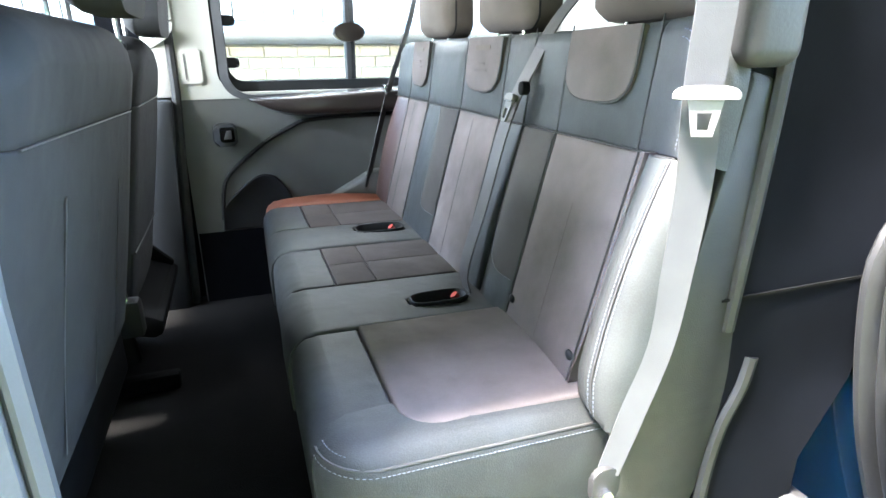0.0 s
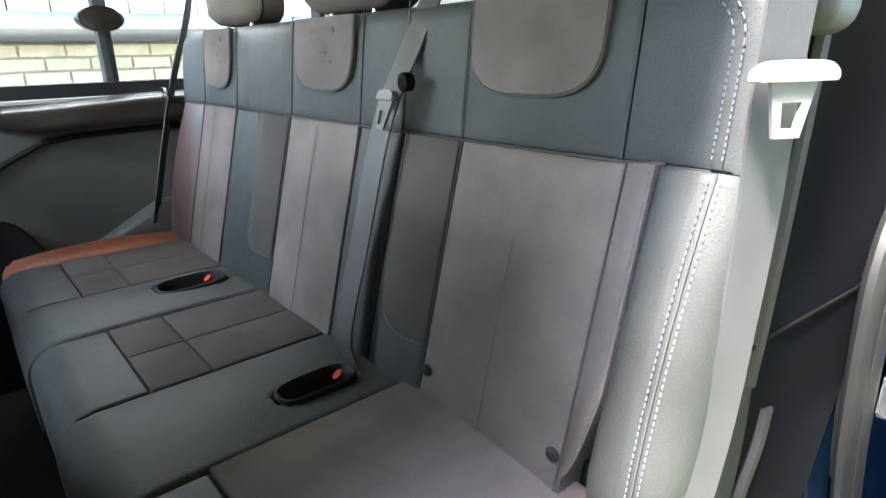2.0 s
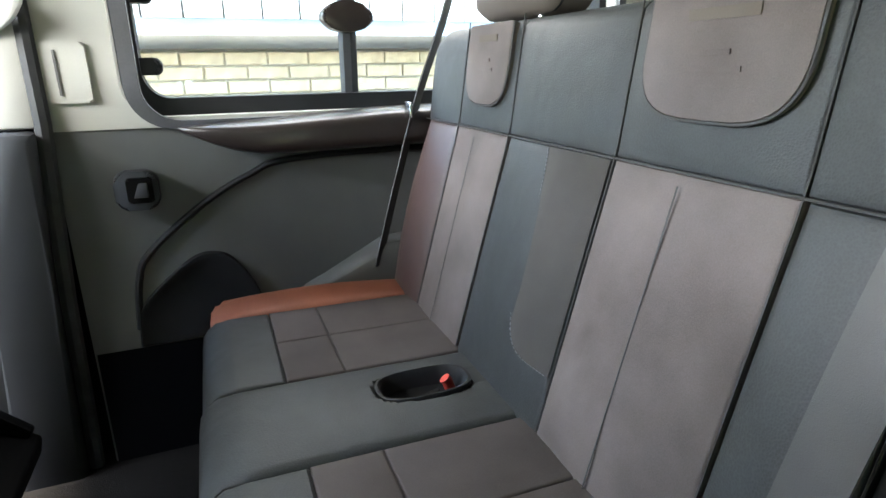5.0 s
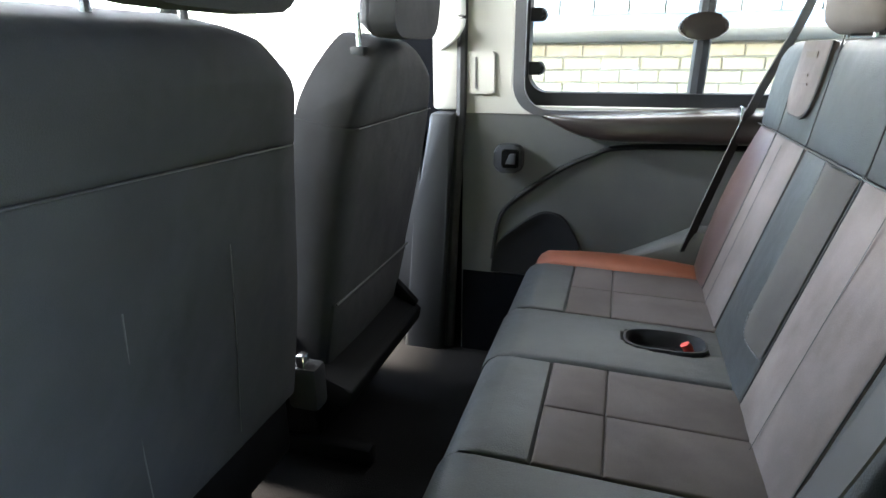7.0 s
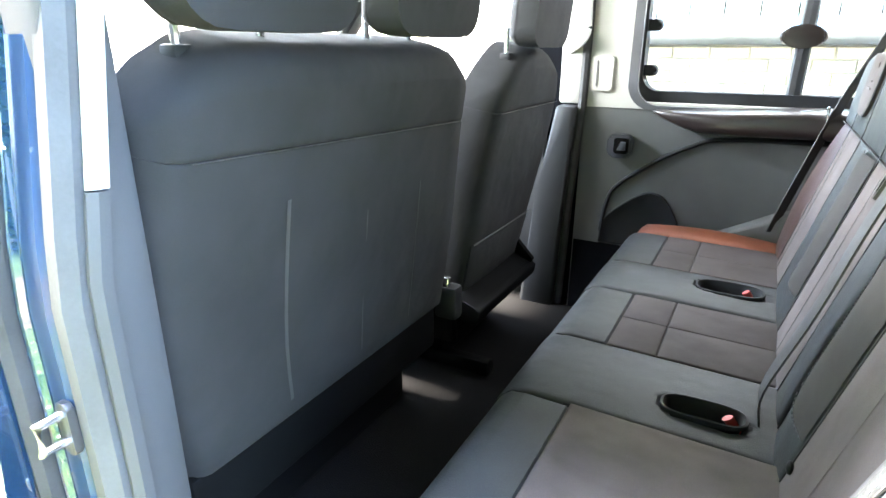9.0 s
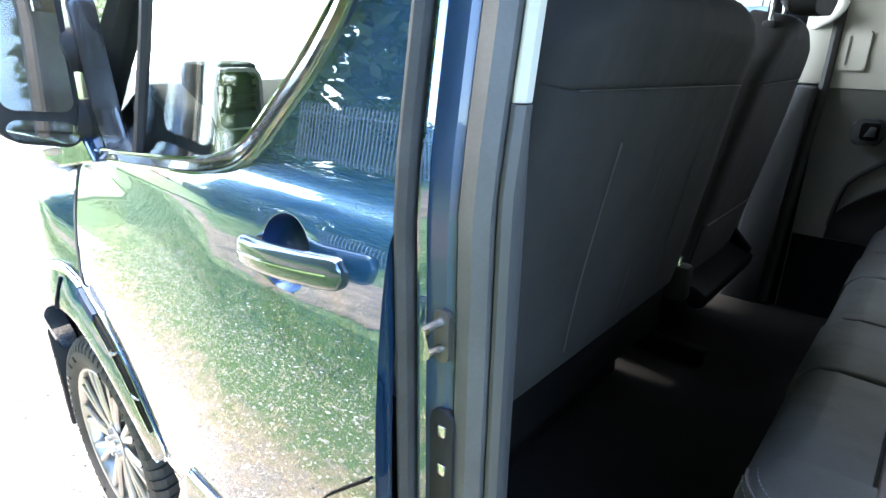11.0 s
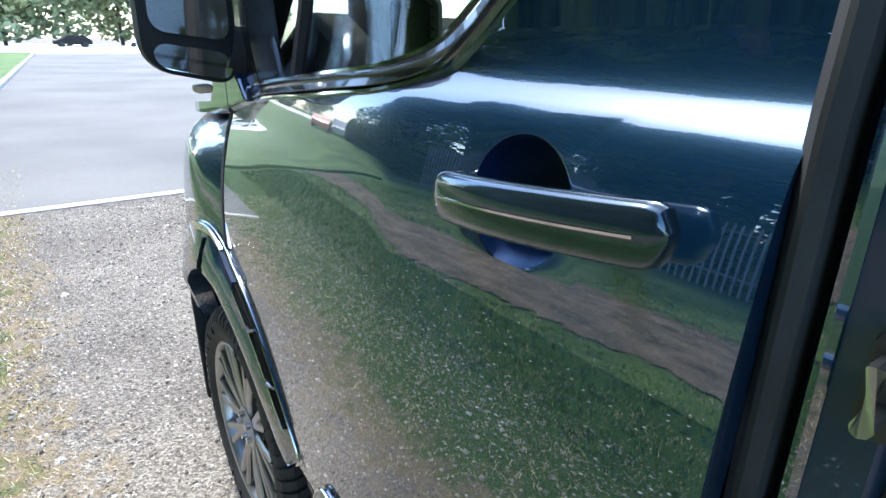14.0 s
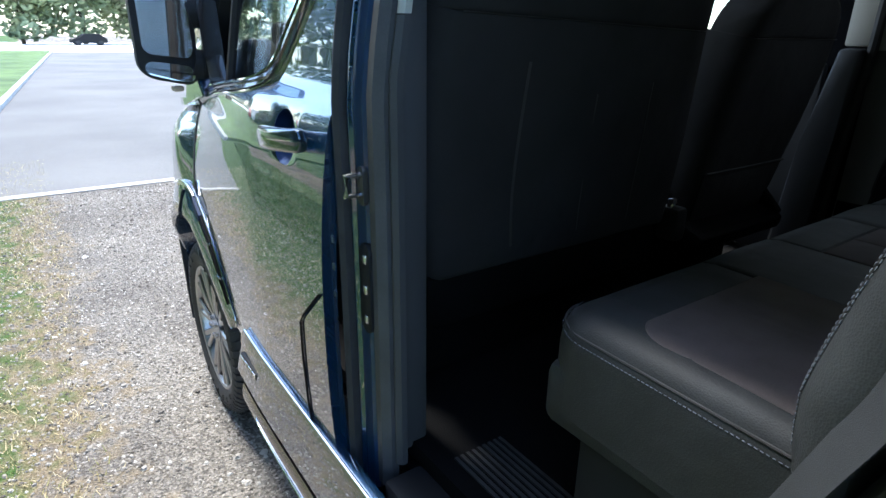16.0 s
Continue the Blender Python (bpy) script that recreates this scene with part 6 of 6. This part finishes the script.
def stone(rnd, x, y, V, F):
    r = 0.003 + 0.008 * rnd.random() ** 2 * (2.0 if rnd.random() < 0.05 else 1)
    k = len(V)
    a0 = rnd.uniform(0, 6)
    for j in range(5):
        a = a0 + j * 1.2566
        V.append((x + r * math.cos(a) * rnd.uniform(0.7, 1.2), y + r * math.sin(a) * rnd.uniform(0.7, 1.2), 0.0))
    for j in range(5):
        a = a0 + j * 1.2566 + 0.3
        V.append((x + 0.6 * r * math.cos(a), y + 0.6 * r * math.sin(a), r * rnd.uniform(0.35, 0.7)))
    for j in range(5):
        F.append((k + j, k + (j + 1) % 5, k + 5 + (j + 1) % 5, k + 5 + j))
    F.append(tuple(k + 5 + j for j in range(5)))


def blade(rnd, x, y, V, F):
    if abs(y - track(x)) < half_width(x) * rnd.uniform(0.5, 1.05) and rnd.random() > 0.12:
        return
    for _ in range(5):
        k = len(V)
        a, h, w = rnd.uniform(0, 6.28), rnd.uniform(0.02, 0.07), rnd.uniform(0.002, 0.004)
        dx, dy = math.cos(a), math.sin(a)
        px, py = x + rnd.uniform(-0.03, 0.03), y + rnd.uniform(-0.03, 0.03)
        l = rnd.uniform(0.3, 1.0) * h
        V += [(px - w * dy, py + w * dx, 0.0), (px + w * dy, py - w * dx, 0.0), (px + l * dx, py + l * dy, h)]
        F.append((k, k + 1, k + 2))


scatter("gravel_stones", 26000, -6.0, 0.2, -1.3, 1.4, stone, PEBBLES, "loose pale gravel stones on the ground", "gravel")
scatter("grass_tufts", 40000, -12.0, 3.5, -7.5, -1.0, blade, BLADES, "short grass blades on the verge", "grass")

def short_blade(rnd, x, y, V, F):
    for _ in range(6):
        k = len(V)
        a, h, w = rnd.uniform(0, 6.28), rnd.uniform(0.006, 0.028), rnd.uniform(0.0012, 0.003)
        dx, dy = math.cos(a), math.sin(a)
        px, py = x + rnd.uniform(-0.05, 0.05), y + rnd.uniform(-0.05, 0.05)
        l = rnd.uniform(0.6, 1.8) * h
        V += [(px - w * dy, py + w * dx, 0.0), (px + w * dy, py - w * dx, 0.0), (px + l * dx, py + l * dy, h)]
        F.append((k, k + 1, k + 2))


def daisy(rnd, x, y, V, F):
    k, r, h, a = len(V), 0.0095, rnd.uniform(0.03, 0.06), rnd.uniform(0, 6)
    V.append((x, y, h + 0.002))
    V.extend((x + r * math.cos(a + j * 1.0472), y + r * math.sin(a + j * 1.0472), h) for j in range(6))
    F.extend((k, k + 1 + j, k + 1 + (j + 1) % 6) for j in range(6))


scatter("sparse_grass", 5000, -8.0, 2.0, -1.8, 0.02, short_blade, STRAW, "thin dry grass growing through gravel", "grass")
scatter("path_straw", 7000, -9.0, 3.0, -5.6, -1.9, short_blade, STRAW, "dry grass wisps along the bare track", "grass", 0.035)
scatter("daisies", 220, -4.0, 2.5, -2.0, -0.7, daisy, WHITE, "small white daisies in the grass", "flowers")

# building on the far side
bld = thing("brick_building", "yellow brick plinth wall with dark flashing and white cladding", "building")
part("plinth_wall", box(-1.35, 8.0, 4.42, 4.7, GZ, 1.56), MORTAR, bld)
part("flashing", box(-1.35, 8.0, 4.27, 4.72, 1.562, 1.632, 0.006), DARKBAND, bld)
part("blue_panel", box(-1.35, 8.0, 4.40, 4.70, 1.634, 1.72), BLUEPANEL, bld)
for k in range(47):
    part("cladding_sheet", box(-1.35 + 0.2 * k, -1.162 + 0.2 * k, 4.395, 4.69, 1.722, 5.0), CLADDING, bld)
part("cladding_back", box(-1.35, 8.0, 4.47, 4.72, 1.722, 4.99), CLADDING, bld)
part("roof_edge", box(-1.45, 8.1, 4.30, 9.0, 5.0, 5.15), DARKBAND, bld)
part("end_wall", box(-1.35, 8.0, 8.8, 9.0, GZ, 5.0), MORTAR, bld)
brick_me = bpy.data.meshes.new("brick")
bb = box(0, 0.215, -0.012, 0.02, 0, 0.065, 0.004, 1)
bb.to_mesh(brick_me)
bb.free()
brick_me.materials.append(BRICK)
for r in range(9):
    for k in range(33):
        o = new("brick", brick_me)
        o.parent = bld
        o.location = (-1.35 + 0.225 * k + (0.1125 if r % 2 else 0), 4.412, 1.485 - 0.075 * r)

# palisade fence with dark trees behind it
fence = thing("palisade_fence", "galvanised steel palisade fence", "fence")
fence.location.z = GZ
pale_me = bpy.data.meshes.new("pale")
pb = prism([(-0.024, 0.05), (0.024, 0.05), (0.024, 2.25), (0.0, 2.36), (-0.024, 2.25)], "y", -0.01, 0.01)
pb.to_mesh(pale_me)
pb.free()
pale_me.materials.append(GALV)
for k in range(170):
    o = new("pale", pale_me)
    o.parent = fence
    o.location = (-14 + 0.15 * k, -9.2, 0)
for z in (0.45, 1.9):
    part("rail", box(-14, 11.5, -9.26, -9.22, z, z + 0.06), GALV, fence)


def leaf_crown(rnd, c, r, n, V, F, size):
    for _ in range(n):
        while True:
            p = Vector((rnd.uniform(-1, 1), rnd.uniform(-1, 1), rnd.uniform(-1, 1)))
            if 0.25 < p.length < 1:
                break
        p = Vector((c[0] + p.x * r[0], c[1] + p.y * r[1], c[2] + p.z * r[2]))
        a = Vector((rnd.uniform(-1, 1), rnd.uniform(-1, 1), rnd.uniform(-0.6, 0.6))).normalized()
        b = a.cross(Vector((rnd.uniform(-1, 1), rnd.uniform(-1, 1), rnd.uniform(-1, 1)))).normalized()
        s = size * rnd.uniform(0.6, 1.3)
        k = len(V)
        V += [tuple(p - a * s), tuple(p + b * s * 0.45), tuple(p + a * s), tuple(p - b * s * 0.45)]
        F.append((k, k + 1, k + 2, k + 3))


def tree(x, y, h, spread, seed, leaves=2600, size=0.13, low=1.2, leaf=None, label="leafy green tree with a dark trunk"):
    rnd = random.Random(seed)
    t = thing("tree", label, "tree", "trees")
    t.location.z = GZ
    bm = bmesh.new()
    n = 8
    prev = None
    for j in range(7):
        z = h * 0.75 * j / 6
        r = (0.16 * h / 8) * (1 - 0.11 * j)
        ring = [bm.verts.new((x + r * math.cos(6.283 * k / n) + 0.1 * math.sin(j + seed), y + r * math.sin(6.283 * k / n), z)) for k in range(n)]
        if prev:
            for k in range(n):
                bm.faces.new((prev[k], prev[(k + 1) % n], ring[(k + 1) % n], ring[k]))
        prev = ring
    V, F = [], []
    for j in range(9):
        a = rnd.uniform(0, 6.28)
        z0 = h * rnd.uniform(0.25, 0.6)
        e = Vector((x + spread * 0.7 * math.cos(a), y + spread * 0.7 * math.sin(a), z0 + h * rnd.uniform(0.1, 0.3)))
        sweep([(x, y, z0), (x + (e.x - x) * 0.5, y + (e.y - y) * 0.5, (z0 + e.z) / 2 + 0.2), e], 0.05, 0.05, 5, bm=bm)
        leaf_crown(rnd, e, (spread * 0.55, spread * 0.55, h * 0.16), leaves // 14, V, F, size)
    for j in range(5):
        leaf_crown(rnd, (x + rnd.uniform(-0.4, 0.4) * spread, y + rnd.uniform(-0.4, 0.4) * spread, low + (h - low) * (0.15 + 0.19 * j)), (spread * 0.7, spread * 0.7, h * 0.14), leaves // 14, V, F, size)
    part("trunk", bm, BARK, t)
    me = bpy.data.meshes.new("crown")
    me.from_pydata(V, [], F)
    me.materials.append(leaf or LEAF)
    o = new("crown", me)
    o.parent = t
    return t


for k in range(14):
    tree(-27 + 2.8 * k + 0.5 * math.sin(k * 2.1), -12.0 - 0.8 * math.sin(k * 1.7), 25.0 + 1.8 * math.sin(k * 3.3), 3.2, 20 + k, 11000, 0.36, 0.6)
for k in range(7):
    tree(-15 + 3.6 * k + 0.7 * math.sin(k * 2.7), -16.5 - 0.9 * math.sin(k * 1.3), 31.0 + 1.6 * math.sin(k * 2.3), 4.4, 90 + k, 9000, 0.46, 3.0)
# Leaves painted pale to give these far trees a hazy glow.
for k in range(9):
    tree(-104 + 4 * math.sin(k * 2.3), -22 + 7.5 * k, 14 + 3 * math.sin(k * 1.9), 5.0, 60 + k, 3600, 0.62, 0.4, HAZELEAF, "tree beyond the yard, leaves painted pale for haze")


hrnd = random.Random(5)
HV, HF_ = [], []
for k in range(44):
    leaf_crown(hrnd, (-32 + 1.05 * k, -10.6 + 0.3 * math.sin(k * 1.3), 1.1 + 0.3 * math.sin(k * 2.1)), (1.1, 0.6, 1.5), 1500, HV, HF_, 0.15)
hme = bpy.data.meshes.new("hedge")
hme.from_pydata(HV, [], HF_)
hme.materials.append(LEAF)
hedge = tagged(new("hedge", hme), "dense dark green undergrowth behind the fence", "hedge", kind="stuff")
hedge.location.z = GZ

# parked vehicles far off
def parked_car(x, y, rz, paint, label, h=1.45, l=4.2, w=1.75):
    c = thing("parked_car", label, "car", "parked cars")
    body = prism([(-l / 2, 0.3), (-l / 2, 0.75), (-l * 0.28, 0.9), (-l * 0.12, h), (l * 0.3, h), (l * 0.42, 0.95), (l / 2, 0.85), (l / 2, 0.3)], "y", -w / 2, w / 2, 0.06)
    part("body", body, paint, c)
    for s in (-1, 1):
        part("side_window", prism([(-l * 0.23, 0.93), (-l * 0.11, h - 0.1), (l * 0.28, h - 0.1), (l * 0.36, 0.97)], "y", s * (w / 2 - 0.005), s * (w / 2 + 0.006)), BLACKTRIM, c)
        for q in (-0.31, 0.31):
            bm = bmesh.new()
            bmesh.ops.create_cone(bm, cap_ends=True, segments=20, radius1=0.31, radius2=0.31, depth=0.2, matrix=Matrix.Translation((q * l, s * (w / 2 - 0.08), 0.31)) @ Matrix.Rotation(radians(90), 4, 'X'))
            part("wheel", bm, RUBBER, c)
    c.matrix_world = pose(x, y, GZ, 0, 0, rz)
    return c


parked_car(-34, -8.0, 20, REDCAR, "red parked hatchback on the grass edge")
parked_car(-36, -10.6, 15, WHITECAR, "white parked van-like car", 1.9, 4.8)
for x, y, r, m in ((-94, -4.5, 80, WHITECAR), (-92, 7.5, 95, BLACKTRIM), (-93, 16.0, 85, WHITECAR)):
    parked_car(x, y, r, m, "distant parked car in the bright yard")
